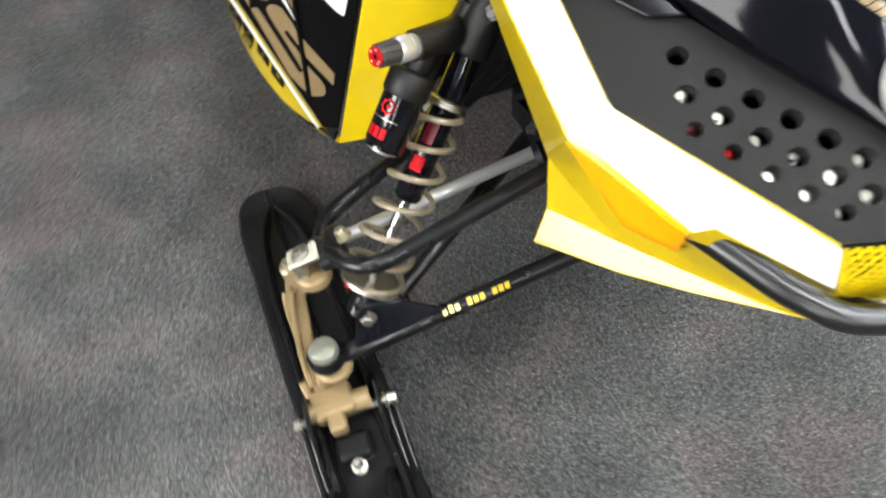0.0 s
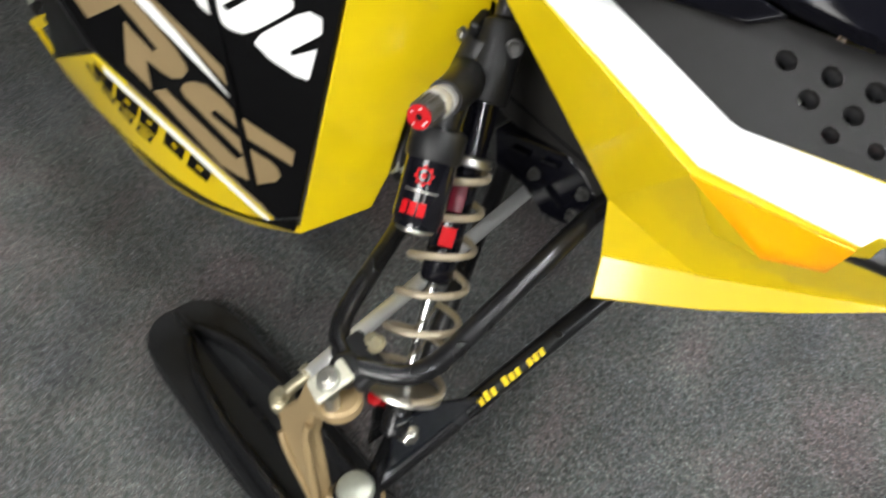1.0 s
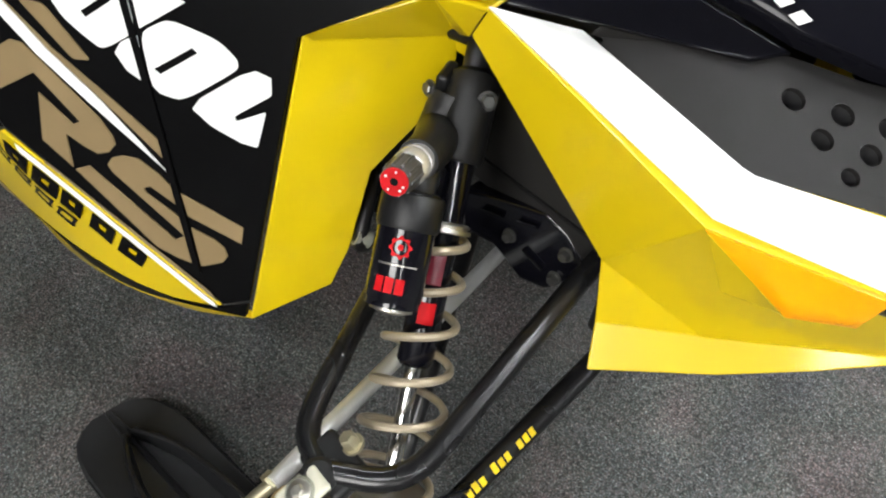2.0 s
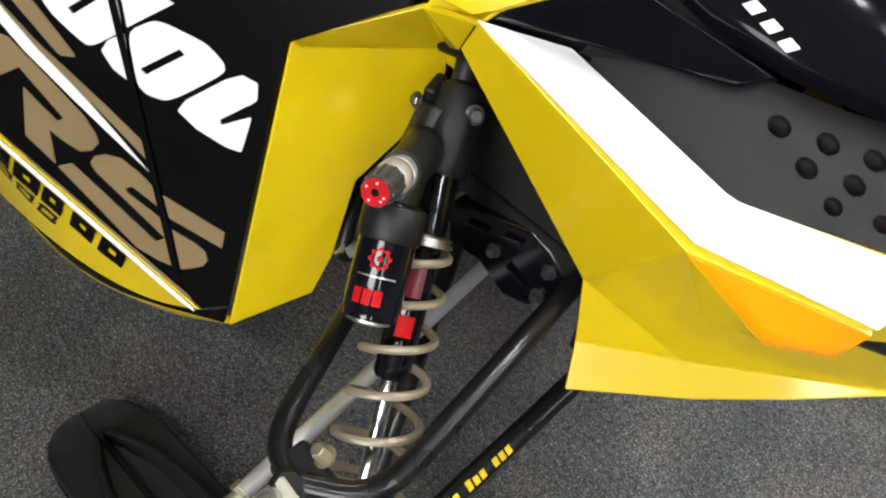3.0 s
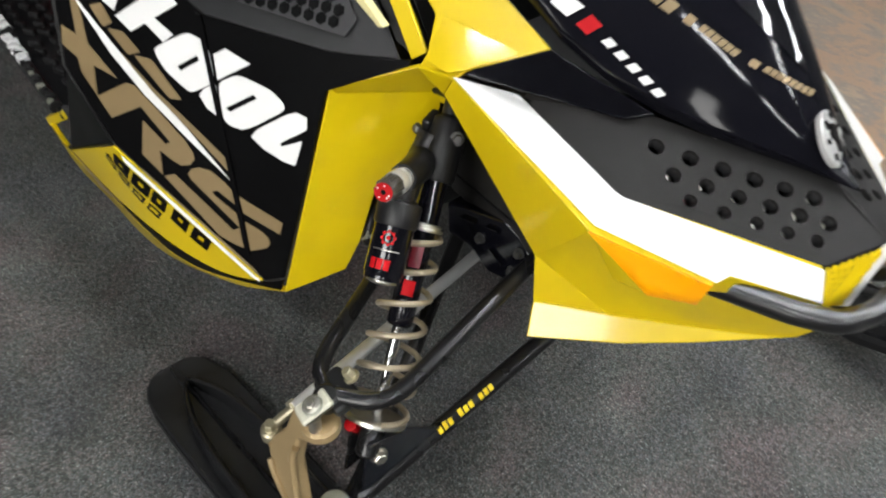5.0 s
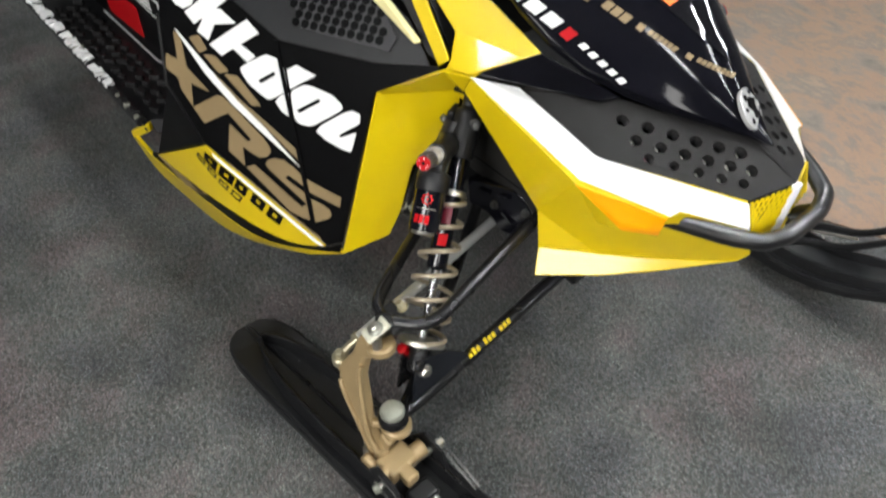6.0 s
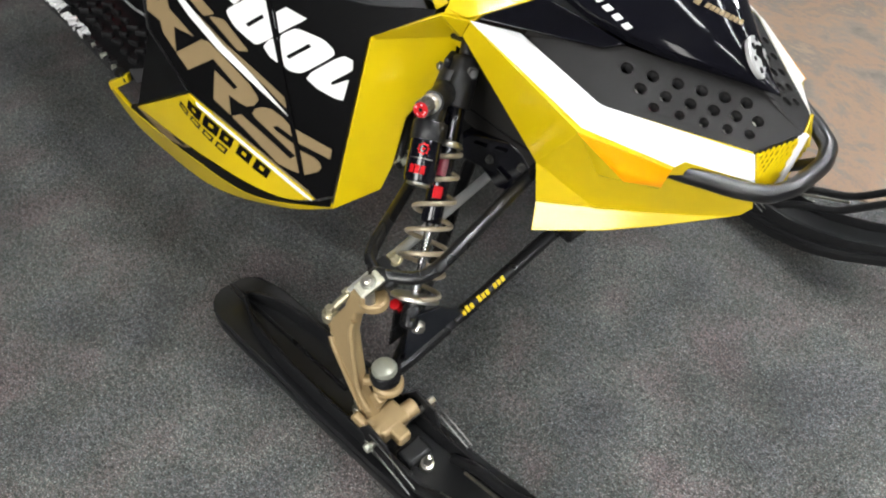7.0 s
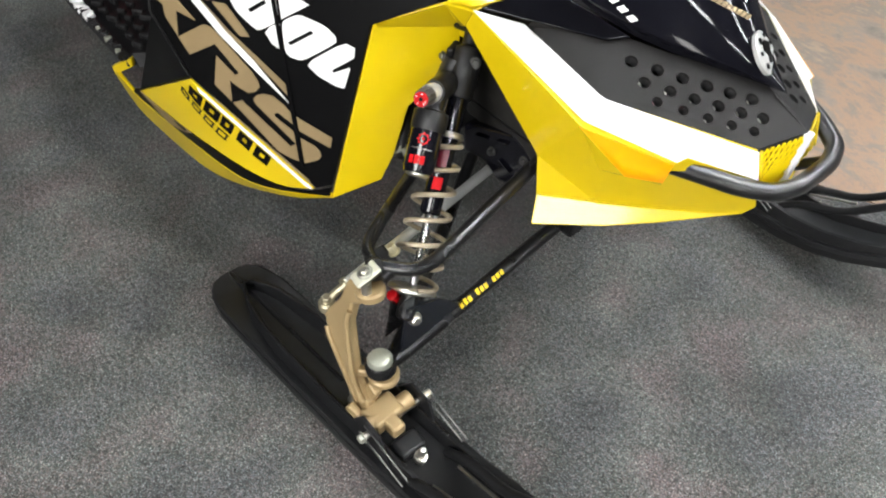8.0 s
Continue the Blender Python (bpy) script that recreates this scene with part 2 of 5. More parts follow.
def tube(points, radius, sides=12, bm=None, flat=1.0, end=None):
    """A round bar along points; end: the last radius."""
    bm = bm or bmesh.new()
    pts = [vec(p) for p in points]
    rings, up = [], None
    for i, p in enumerate(pts):
        d = (pts[min(i + 1, len(pts) - 1)] - pts[max(i - 1, 0)]).normalized()
        if up is None:
            up = d.orthogonal().normalized()
        up = (up - d * up.dot(d)).normalized()
        side = d.cross(up)
        r = radius if end is None else radius + (end - radius) * i / (len(pts) - 1)
        rings.append([bm.verts.new(p + up * (r * math.cos(2 * math.pi * k / sides)) * flat + side * (r * math.sin(2 * math.pi * k / sides))) for k in range(sides)])
    for a, b in zip(rings, rings[1:]):
        for k in range(sides):
            bm.faces.new([a[k], a[(k + 1) % sides], b[(k + 1) % sides], b[k]])
    bm.faces.new(list(reversed(rings[0])))
    bm.faces.new(rings[-1])
    return bm


def lathe(a, b, profile, sides=24, bm=None, caps=(True, True)):
    """Turned about the line a to b: profile of (metres along it, radius)."""
    bm = bm or bmesh.new()
    a, b = vec(a), vec(b)
    d = (b - a).normalized()
    up = d.orthogonal().normalized()
    side = d.cross(up)
    rings = [[bm.verts.new(a + d * h + up * (r * math.cos(2 * math.pi * k / sides)) + side * (r * math.sin(2 * math.pi * k / sides))) for k in range(sides)] for h, r in profile]
    for p, q in zip(rings, rings[1:]):
        for k in range(sides):
            bm.faces.new([p[k], p[(k + 1) % sides], q[(k + 1) % sides], q[k]])
    if caps[0]:
        bm.faces.new(list(reversed(rings[0])))
    if caps[1]:
        bm.faces.new(rings[-1])
    bmesh.ops.recalc_face_normals(bm, faces=bm.faces[:])
    return bm


def block(center, size, turn=(0, 0, 0), bm=None):
    """A box with its own turn in degrees."""
    bm = bm or bmesh.new()
    m = pose(*center, *turn) @ Matrix.Diagonal((*size, 1))
    bmesh.ops.create_cube(bm, size=1.0, matrix=m)
    return bm


def hexbolt(p, d, r, h, washer=True):
    """A hexagon head with its washer, standing at p along d."""
    p, d = vec(p), vec(d).normalized()
    bm = lathe(p, p + d, [(0, r * 1.35), (h * 0.22, r * 1.35)], 20) if washer else bmesh.new()
    return lathe(p + d * h * 0.22, p + d * h * 1.3, [(0, r), (h * 0.8, r), (h, r * 0.8)], 6, bm)


def plate(origin, u, v, outline, thick, lift=0.0, holes=()):
    """A flat plate cut to an outline (u, v), with holes, standing off the plane by lift."""
    origin, u, v = vec(origin), vec(u).normalized(), vec(v).normalized()
    n = u.cross(v)
    bm = bmesh.new()
    edges = []
    for loop in (outline, *holes):
        vs = [bm.verts.new(origin + u * a + v * b + n * lift) for a, b in loop]
        edges += [bm.edges.new((vs[i], vs[(i + 1) % len(vs)])) for i in range(len(vs))]
    bmesh.ops.triangle_fill(bm, edges=edges, use_beauty=True, use_dissolve=False, normal=n)
    bm.normal_update()
    for f in bm.faces:
        if f.normal.dot(n) < 0:
            f.normal_flip()
    top = bm.faces[:]
    rim = [(e.link_loops[0].vert, e.link_loops[0].link_loop_next.vert) for e in bm.edges if len(e.link_faces) == 1]
    low = {w: bm.verts.new(w.co - n * thick) for w in bm.verts[:]}
    for f in top:
        bm.faces.new([low[w] for w in reversed(f.verts)])
    for p, q in rim:
        bm.faces.new([q, p, low[p], low[q]])
    bm.normal_update()
    return bm


def disc(cu, cv, r, n=16):
    return [(cu + r * math.cos(2 * math.pi * k / n), cv + r * math.sin(2 * math.pi * k / n)) for k in range(n)]


def rounded(points, cut=0.25):
    """An outline with its corners cut and eased."""
    out = []
    n = len(points)
    for i in range(n):
        a, b, c = (Vector(points[j % n]) for j in (i - 1, i, i + 1))
        p, q = b.lerp(a, cut), b.lerp(c, cut)
        for t in (0, 0.33, 0.67, 1):
            out.append(tuple((p * (1 - t) + b * t) * (1 - t) + (b * (1 - t) + q * t) * t))
    return out


def skin_of(ob):
    """The finished surface of a part, in model units, to lay prints on."""
    dg = bpy.context.evaluated_depsgraph_get()
    me = ob.evaluated_get(dg).to_mesh()
    return BVHTree.FromPolygons([v.co / K for v in me.vertices], [tuple(p.vertices) for p in me.polygons])


def lay(name, quad, n, skin, mat, parent, nu=3, nv=2, lift=0.0012, label=""):
    """A thin print laid on a skin, over four corners, seen along n."""
    n = vec(n).normalized()
    p = [vec(w) for w in quad]
    verts = []
    for j in range(nv + 1):
        for i in range(nu + 1):
            q = p[0].lerp(p[1], i / nu).lerp(p[3].lerp(p[2], i / nu), j / nv)
            hit = skin.ray_cast(q + n * 0.08, -n)[0]
            if hit is None:
                hit = skin.find_nearest(q)[0]
            verts.append(hit + n * lift)
    faces = [(j * (nu + 1) + i, j * (nu + 1) + i + 1, (j + 1) * (nu + 1) + i + 1, (j + 1) * (nu + 1) + i) for j in range(nv) for i in range(nu)]
    if (p[1] - p[0]).cross(p[3] - p[0]).dot(n) < 0:
        faces = [tuple(reversed(f)) for f in faces]
    return part(name, shell(verts, faces, 0.0008), mat, parent, label)


def bent(points, cut):
    """A polyline with its corners turned to arcs that begin cut before each corner."""
    pts = [vec(p) for p in points]
    out = [pts[0]]
    for a, b, c in zip(pts, pts[1:], pts[2:]):
        p, q = b + (a - b).normalized() * min(cut, (a - b).length * 0.45), b + (c - b).normalized() * min(cut, (c - b).length * 0.45)
        out += [(p * (1 - t) + b * t) * (1 - t) + (b * (1 - t) + q * t) * t for t in (0, 0.2, 0.4, 0.6, 0.8, 1)]
    return out + [pts[-1]]


def thing(name, label, category, at=(0, 0, 0), group="", kind=""):
    ob = new(name)
    ob.location = at
    ob.empty_display_size = 0.1
    return tagged(ob, label, category, group, kind)


# ---- the room ----
def slab(name, x0, x1, y0, y1, z0, z1, mat, label, cat):
    bm = bmesh.new()
    bmesh.ops.create_cube(bm, size=1.0, matrix=pose((x0 + x1) / 2, (y0 + y1) / 2, (z0 + z1) / 2) @ Matrix.Diagonal((x1 - x0, y1 - y0, z1 - z0, 1)))
    me = bpy.data.meshes.new(name)
    bm.to_mesh(me)
    bm.free()
    me.materials.append(mat)
    return tagged(new(name, me), label, cat, kind="structure")


X0, X1, Y0, Y1, TOP = -5.0, 6.2, -3.2, 5.2, 2.9
slab("floor", X0, X1, Y0, Y1, -0.12, 0.0, carpet_material(), "dark grey flecked loop carpet of the showroom", "floor")
slab("wall_north", X0, X1, Y1, Y1 + 0.12, 0, TOP, PAINT, "plain painted showroom wall", "wall")
# the front wall, with two tall shop windows
WINDOWS = ((0.4, 2.1), (3.9, 4.6))
SILL, HEAD = 0.95, 2.84
bm = bmesh.new()
for x0, x1, z0, z1 in ((X0, WINDOWS[0][0], 0, TOP), (WINDOWS[0][1], WINDOWS[1][0], 0, TOP), (WINDOWS[1][1], X1, 0, TOP), *((a, b, 0, SILL) for a, b in WINDOWS), *((a, b, HEAD, TOP) for a, b in WINDOWS)):
    bmesh.ops.create_cube(bm, size=1.0, matrix=pose((x0 + x1) / 2, Y0 - 0.06, (z0 + z1) / 2) @ Matrix.Diagonal((x1 - x0, 0.12, z1 - z0, 1)))
me = bpy.data.meshes.new("wall_south")
bm.to_mesh(me)
bm.free()
me.materials.append(PAINT)
tagged(new("wall_south", me), "plain painted showroom wall with two shop windows", "wall", kind="structure")
for i, (a, b) in enumerate(WINDOWS):
    w = new("window_%d" % (i + 1))
    tagged(w, "tall shop window with a slim metal frame", "window", kind="structure")
    for x0, x1, z0, z1 in ((a, a + 0.05, SILL, HEAD), (b - 0.05, b, SILL, HEAD), (a + 0.05, b - 0.05, SILL, SILL + 0.05), (a + 0.05, b - 0.05, HEAD - 0.05, HEAD)):
        bm = bmesh.new()
        bmesh.ops.create_cube(bm, size=1.0, matrix=pose((x0 + x1) / 2, Y0 - 0.06, (z0 + z1) / 2) @ Matrix.Diagonal((x1 - x0, 0.06, z1 - z0, 1)))
        me = bpy.data.meshes.new("window_frame")
        bm.to_mesh(me)
        bm.free()
        me.materials.append(ALU)
        fr = new("window_frame", me)
        fr.parent = w
    day = bpy.data.lights.new("daylight", "AREA")
    day.shape, day.size, day.size_y, day.energy = "RECTANGLE", b - a - 0.1, HEAD - SILL - 0.1, DAYLIGHT * (b - a - 0.1) * (HEAD - SILL - 0.1)
    day.color = (1.0, 0.985, 0.96)
    ob = new("daylight", day)
    ob.matrix_basis = pose((a + b) / 2, Y0 - 0.10, (SILL + HEAD) / 2, 90, 0, 0)
slab("wall_west", X0 - 0.12, X0, Y0 - 0.12, Y1 + 0.12, 0, TOP, PAINT, "plain painted showroom wall", "wall")
slab("wall_east", X1, X1 + 0.12, Y0 - 0.12, Y1 + 0.12, 0, TOP, PAINT, "plain painted showroom wall", "wall")
slab("ceiling", X0 - 0.12, X1 + 0.12, Y0 - 0.12, Y1 + 0.12, TOP, TOP + 0.1, CEIL, "unseen showroom ceiling, made dark to hold down reflections", "ceiling")

# brown vinyl aisle beside the carpet, a thin sheet with its own edge
bm = bmesh.new()
ANG = radians(24)
E1, E2 = Vector((math.cos(ANG), math.sin(ANG), 0)), Vector((-math.sin(ANG), math.cos(ANG), 0))
O = Vector((0.15, 1.42, 0)) * K
quad = [O + E1 * a + E2 * b for a, b in ((-3.6, 0), (3.6, 0), (3.6, 1.6), (-3.6, 1.6))]
lo = [bm.verts.new((p.x, p.y, 0.0005)) for p in quad]
hi = [bm.verts.new((p.x, p.y, 0.005)) for p in quad]
bm.faces.new(hi)
for i in range(4):
    bm.faces.new([lo[i], lo[(i + 1) % 4], hi[(i + 1) % 4], hi[i]])
me = bpy.data.meshes.new("aisle_floor")
bm.to_mesh(me)
bm.free()
me.materials.append(tile_material())
tagged(new("aisle_floor", me), "brown slate-look vinyl aisle beside the carpet", "floor", kind="structure")

TUBE = glow_material("fluorescent_tube", (0.96, 0.98, 1.0), TUBE_GLOW)
ENAMEL = material("white_enamel", (0.8, 0.8, 0.79), 0.4, grain=0.02)


def ceiling_light(x, y, turn):
    """A twin-tube fluorescent batten under the ceiling."""
    t = thing("ceiling_light", "unseen white twin-tube fluorescent fitting, switched on, under the ceiling", "ceiling light", group="ceiling lights")
    for name, bmx, mat in (("housing", block((0, 0, -0.03), (1.24, 0.16, 0.06)), ENAMEL),
                           ("tube", tube([(-0.59, -0.045, -0.085), (0.59, -0.045, -0.085)], 0.014), TUBE),
                           ("tube", tube([(-0.59, 0.045, -0.085), (0.59, 0.045, -0.085)], 0.014), TUBE)):
        for v in bmx.verts:
            v.co /= K
        part(name, bmx, mat, t)
    t.matrix_basis = pose(x, y, TOP, 0, 0, turn)
    return t


LIGHT_TURN = 3
HOME = Vector((0.75, -1.05))
# unseen fitting, shifted off the grid so its tubes reflect in the brow
first = ceiling_light(HOME.x - 0.62, HOME.y - 0.42, LIGHT_TURN)
# the first four are off-grid extras, unseen, added to balance the carpet's brightness
for i, j in [(0, 0.8), (0, 1.25), (-1, 2), (-2, 1), *((i, j) for i in range(3) for j in range(3) if (i, j) != (0, 1))]:
    p = HOME + Matrix.Rotation(radians(LIGHT_TURN), 2) @ Vector((1.7 * i, 2.1 * j))
    if (i, j) != (0, 0) and X0 + 0.8 < p.x < X1 - 0.8 and Y0 + 0.5 < p.y < Y1 - 0.5:
        copy_thing(first, pose(p.x, p.y, TOP, 0, 0, LIGHT_TURN))

# ---- the snowmobile ----
sled = thing("snowmobile", "yellow, black and white snowmobile parked on the grey carpet", "snowmobile")

# the sled's right-hand corner points
A, AI, B, C = (-0.163, 0.293, 0.759), (-0.198, 0.312, 0.707), (-0.010, 0.331, 0.548), (0.030, 0.302, 0.426)
AR = (-0.184, 0.298, 0.722)
WL, WC, WU, WD = (-0.102, 0.358, 0.741), (0.073, 0.358, 0.705), (0.274, 0.499, 0.671), (0.294, 0.500, 0.621)
LA, LB, LD, LU, NT = (0.075, 0.312, 0.674), (0.154, 0.350, 0.609), (0.199, 0.390, 0.606), (0.208, 0.384, 0.653), (0.212, 0.410, 0.656)
CREST, CR, TL = (-0.220, 0.283, 0.748), (-0.090, 0.382, 0.808), (-0.307, 0.203, 0.697)


def fairing():
    """Yellow nose fairing with its white stripe, amber reflector and rolled lower lip."""
    tip = (0.302, 0.531, 0.550)
    fold = [(0.009, 0.327, 0.469), (0.097, 0.386, 0.484), (0.172, 0.438, 0.500), (0.240, 0.484, 0.516)]
    hem = [C, (0.129, 0.380, 0.455), (0.196, 0.437, 0.484), (0.290, 0.522, 0.530)]
    lbi, ldi = (0.0955, 0.366, 0.571), (0.1875, 0.411, 0.580)
    verts = [A, LA, B, lbi, ldi, fold[0], fold[2], tip, hem[3], C, LU, NT, WC, WL, WU, WD, hem[1], fold[1], hem[2], fold[3], AR]
    faces = [(0, 20, 1), (20, 2, 1), (1, 2, 3), (2, 17, 3), (2, 5, 17), (3, 17, 6, 4), (4, 6, 19, 7), (5, 9, 16, 17), (17, 16, 18, 6), (6, 18, 8, 19), (19, 8, 7), (1, 3, 4, 10),
             (0, 1, 12), (0, 12, 13), (1, 10, 11, 12), (11, 15, 14, 12), (4, 7, 15, 11, 10)]
    f = part("fairing", shell(verts, faces, 0.006), YELLOW, sled, "glossy yellow moulded nose fairing", bevel=0.006)
    la = vec(LA).lerp(vec(WC), 0.16)
    lu = vec(LU).lerp(vec(NT), 0.2)
    wl, wu = vec(WL).lerp(vec(A), 0.07), vec(WU).lerp(vec(WD), 0.10)
    c1, c2, c3 = vec(WC).lerp(vec(A), 0.03), vec(WC).lerp(vec(LA), 0.09), vec(WC).lerp(vec(NT), 0.03)
    part("stripe", shell([A, la, c2, c1, wl, lu, NT, c3, wu, WD], [(0, 1, 2, 3), (0, 3, 4), (1, 5, 6, 7, 2), (6, 9, 8, 7), (3, 2, 7)], 0.002, lift=0.003, rim=0.0036), WHITE, f, "broad white stripe")
    part("rear_flange", shell([AR, (-0.170, 0.330, 0.712), (-0.006, 0.380, 0.532), B], [(0, 1, 2, 3)], 0.005), YELLOW, f, bevel=0.002)
    part("bezel", shell([LA, LB, LD, lbi, ldi], [(0, 3, 1), (1, 3, 4, 2)], 0.004), YELLOW, f, "yellow bezel under the reflector", bevel=0.002)
    part("lens_rim", tube([vec(LA).lerp(vec(LB), 0.04), LB, LD], 0.0026, 8), YELLOW, f)
    # the lens bulges a little over its four corners
    out = (vec(LB) - vec(LA)).cross(vec(LU) - vec(LA)).normalized()
    la, lu, ld, lb = (vec(w) + out * 0.003 for w in (LA, LU, LD, LB))
    verts, faces, nu, nv = [], [], 8, 5
    for j in range(nv + 1):
        for i in range(nu + 1):
            p, q = i / nu, j / nv
            bulge = 0.007 * (1 - (2 * p - 1) ** 6) * (q / 0.2 if q < 0.2 else (1 - q) / 0.8)
            verts.append(lb.lerp(ld, p).lerp(la.lerp(lu, p), q) + (out + vec((0, 0, 0.2))) * bulge)
    for j in range(nv):
        for i in range(nu):
            k = j * (nu + 1) + i
            faces.append((k, k + 1, k + nu + 2, k + nu + 1))
    part("reflector", shell(verts, faces, 0.006), AMBER, f, "amber side reflector lens")


def grille():
    """Charcoal louvre panel with rows of round holes."""
    o, n = vec((0.0771, 0.4242, 0.7114)), vec((0.3493, -0.2627, 0.8995)).normalized()
    u = vec((0.866, 0.5, 0))
    u = (u - n * u.dot(n)).normalized()
    v = n.cross(u)
    to = lambda p: ((vec(p) - o).dot(u), (vec(p) - o).dot(v))  # noqa: E731
    out = [WL, WC, WU, (0.304, MID, 0.686), (0.244, MID, 0.726), (0.196, 0.572, 0.732), (0.138, 0.528, 0.742), (0.088, 0.488, 0.750), (0.034, 0.452, 0.760), (0.012, 0.420, 0.758), (-0.036, 0.381, 0.764), (-0.084, 0.350, 0.764)]
    holes, spots = [], []
    for (a0, b0), (a1, b1), count, r in (((-0.0160, 0.0232), (0.1810, 0.0320), 6, 0.0104), ((0.0133, -0.0046), (0.2045, 0.0066), 6, 0.0099), ((0.0408, -0.0290), (0.1960, -0.0204), 5, 0.0083)):
        for k in range(count):
            t = k / (count - 1)
            c = (a0 + (a1 - a0) * t * (1.11 - 0.11 * t), b0 + (b1 - b0) * t * (0.4 + 0.6 * t))
            spots.append(c)
            holes.append(disc(c[0], c[1], r, 18))
    rim = [to(p) for p in out]
    bm = plate(o, u, v, rim, 0.005, 0.0, holes)
    # crown the sheet: its rim follows the stripe, its middle stands proud
    edge = [(vec(r), (vec(p) - o).dot(n) if i < 3 else 0.013) for i, (r, p) in enumerate(zip(rim, out))]
    for w in bm.verts:
        q = vec(((w.co - o).dot(u), (w.co - o).dot(v)))
        if min((q - e).length for e, _ in edge) < 0.004:
            w.co += n * min(((q - e).length, h) for e, h in edge)[1]
        else:
            w.co += n * 0.013
    g = part("grille_panel", bm, GREY, sled, "charcoal panel with rows of round holes", bevel=0.0)
    inner = [o + u * (a * 0.94 + 0.004) + v * (b * 0.9) - n * 0.085 for a, b in rim]
    k = len(rim)
    liner = shell([o + u * a + v * b - n * 0.014 for a, b in rim] + inner, [(i, (i + 1) % k, k + (i + 1) % k, k + i) for i in range(k)] + [tuple(range(k, 2 * k))], 0.003)
    bmesh.ops.reverse_faces(liner, faces=liner.faces[:])
    part("duct", liner, BLACK, g, smooth=False)
    for a, b in spots:
        low = b < -0.015
        c = o + u * a + v * b + n * 0.0045
        part("hole_sleeve", lathe(c - n * 0.012, c, [(0, 0.0076 if low else 0.0094), (0.016, 0.0084 if low else 0.0105)], 18, caps=(False, False)), SLEEVE, g)
    behind = {5: DULL, 6: ZINC, 7: ZINC, 8: DULL, 9: DARKROD, 10: ZINC, 11: DULL, 12: DARKRED, 13: RED, 14: ZINC, 15: ZINC, 16: DULL}
    rnd = random.Random(7)
    for i, mat in behind.items():
        du, dv, size = -0.003 + rnd.uniform(-0.003, 0.003), 0.001 + rnd.uniform(-0.003, 0.003), rnd.uniform(0.005, 0.0075)
        a, b = spots[i]
        part("fastener", hexbolt(o + u * (a + du) + v * (b + dv) - n * 0.009, n, size, 0.007), mat, g)
    return o, u, v, n, spots


def crest():
    """Yellow and white brow where fairing, hood and side panel meet."""
    cl, vr, vm = (-0.230, 0.315, 0.809), (-0.250, 0.365, 0.878), (-0.315, 0.315, 0.868)
    tip, e0 = (-0.221, 0.297, 0.764), (-0.160, 0.312, 0.765)
    c = part("brow", shell([A, CREST, cl, vr, CR, e0, vm, tip], [(1, 0, 5), (1, 5, 7), (7, 5, 2), (2, 5, 4), (2, 4, 3, 6)], 0.006), YELLOW, sled, "yellow brow moulding", bevel=0.003)
    part("facet", shell([(-0.218, 0.322, 0.808), (-0.214, 0.292, 0.758), (-0.165, 0.288, 0.766), e0, (-0.118, 0.362, 0.794)], [(0, 1, 2, 3), (0, 3, 4)], 0.002, lift=0.004, rim=0.002), YELLOW, c, "glossy yellow facet of the brow")
    part("trim_strip", shell([(-0.237, 0.285, 0.749), tip, (-0.297, 0.288, 0.883), (-0.321, 0.275, 0.878)], [(0, 1, 2, 3)], 0.006), YELLOW, c, bevel=0.002)
    part("gap_wall", shell([(-0.226, 0.312, 0.758), (-0.236, 0.335, 0.806), (-0.320, 0.335, 0.862), (-0.312, 0.305, 0.876)], [(0, 1, 2, 3)], 0.004), BLACK, sled)


def well():
    """Yellow wall behind the front suspension, under the brow."""
    br, bi, tr = (-0.300, 0.093, 0.353), (-0.269, 0.190, 0.374), (-0.244, 0.345, 0.674)
    m0, m1, m2, m3 = (-0.246, 0.349, 0.645), (-0.249, 0.322, 0.590), (-0.266, 0.250, 0.527), (-0.266, 0.217, 0.425)
    rim = [TL, br, bi, m3, m2, m1, m0, tr, CREST, AI, A, (-0.304, 0.209, 0.688)]
    part("well_panel", shell(rim, [(0, 1, 11), (11, 1, 2, 3, 4, 5, 6, 7), (0, 11, 7, 8), (8, 7, 9), (8, 9, 10)], 0.006), YELLOW, sled, "yellow moulded wall behind the suspension", bevel=0.006)
    part("well_return", shell([m2, m3, bi, (-0.315, 0.235, 0.38), (-0.310, 0.262, 0.43), (-0.306, 0.290, 0.53)], [(0, 1, 4, 5), (1, 2, 3, 4)], 0.005), YELLOW, sled, bevel=0.004)
    part("well_corner", shell([(-0.262, 0.338, 0.664), (-0.228, 0.346, 0.704), (-0.204, 0.352, 0.690), (-0.222, 0.362, 0.640)], [(0, 3, 2, 1)], 0.005), YELLOW, sled)
    part("inner_wall", shell([tr, (-0.285, 0.30, 0.55), (-0.30, 0.27, 0.44), (-0.30, 0.45, 0.46), (-0.28, 0.46, 0.57), (-0.25, 0.46, 0.74)], [(0, 1, 4, 5), (1, 2, 3, 4)], 0.005), DARK, sled, "dark inner wall of the engine bay")


SO, SU, SV = vec((-0.3621, 0.1009, 0.5002)), vec((0.8837, 0.4680, 0)), vec((-0.1348, 0.2546, 0.9576))
SN = SU.cross(SV)


def on_side(a, b, lift=0.0):
    return SO + SU * a + SV * b + SN * lift


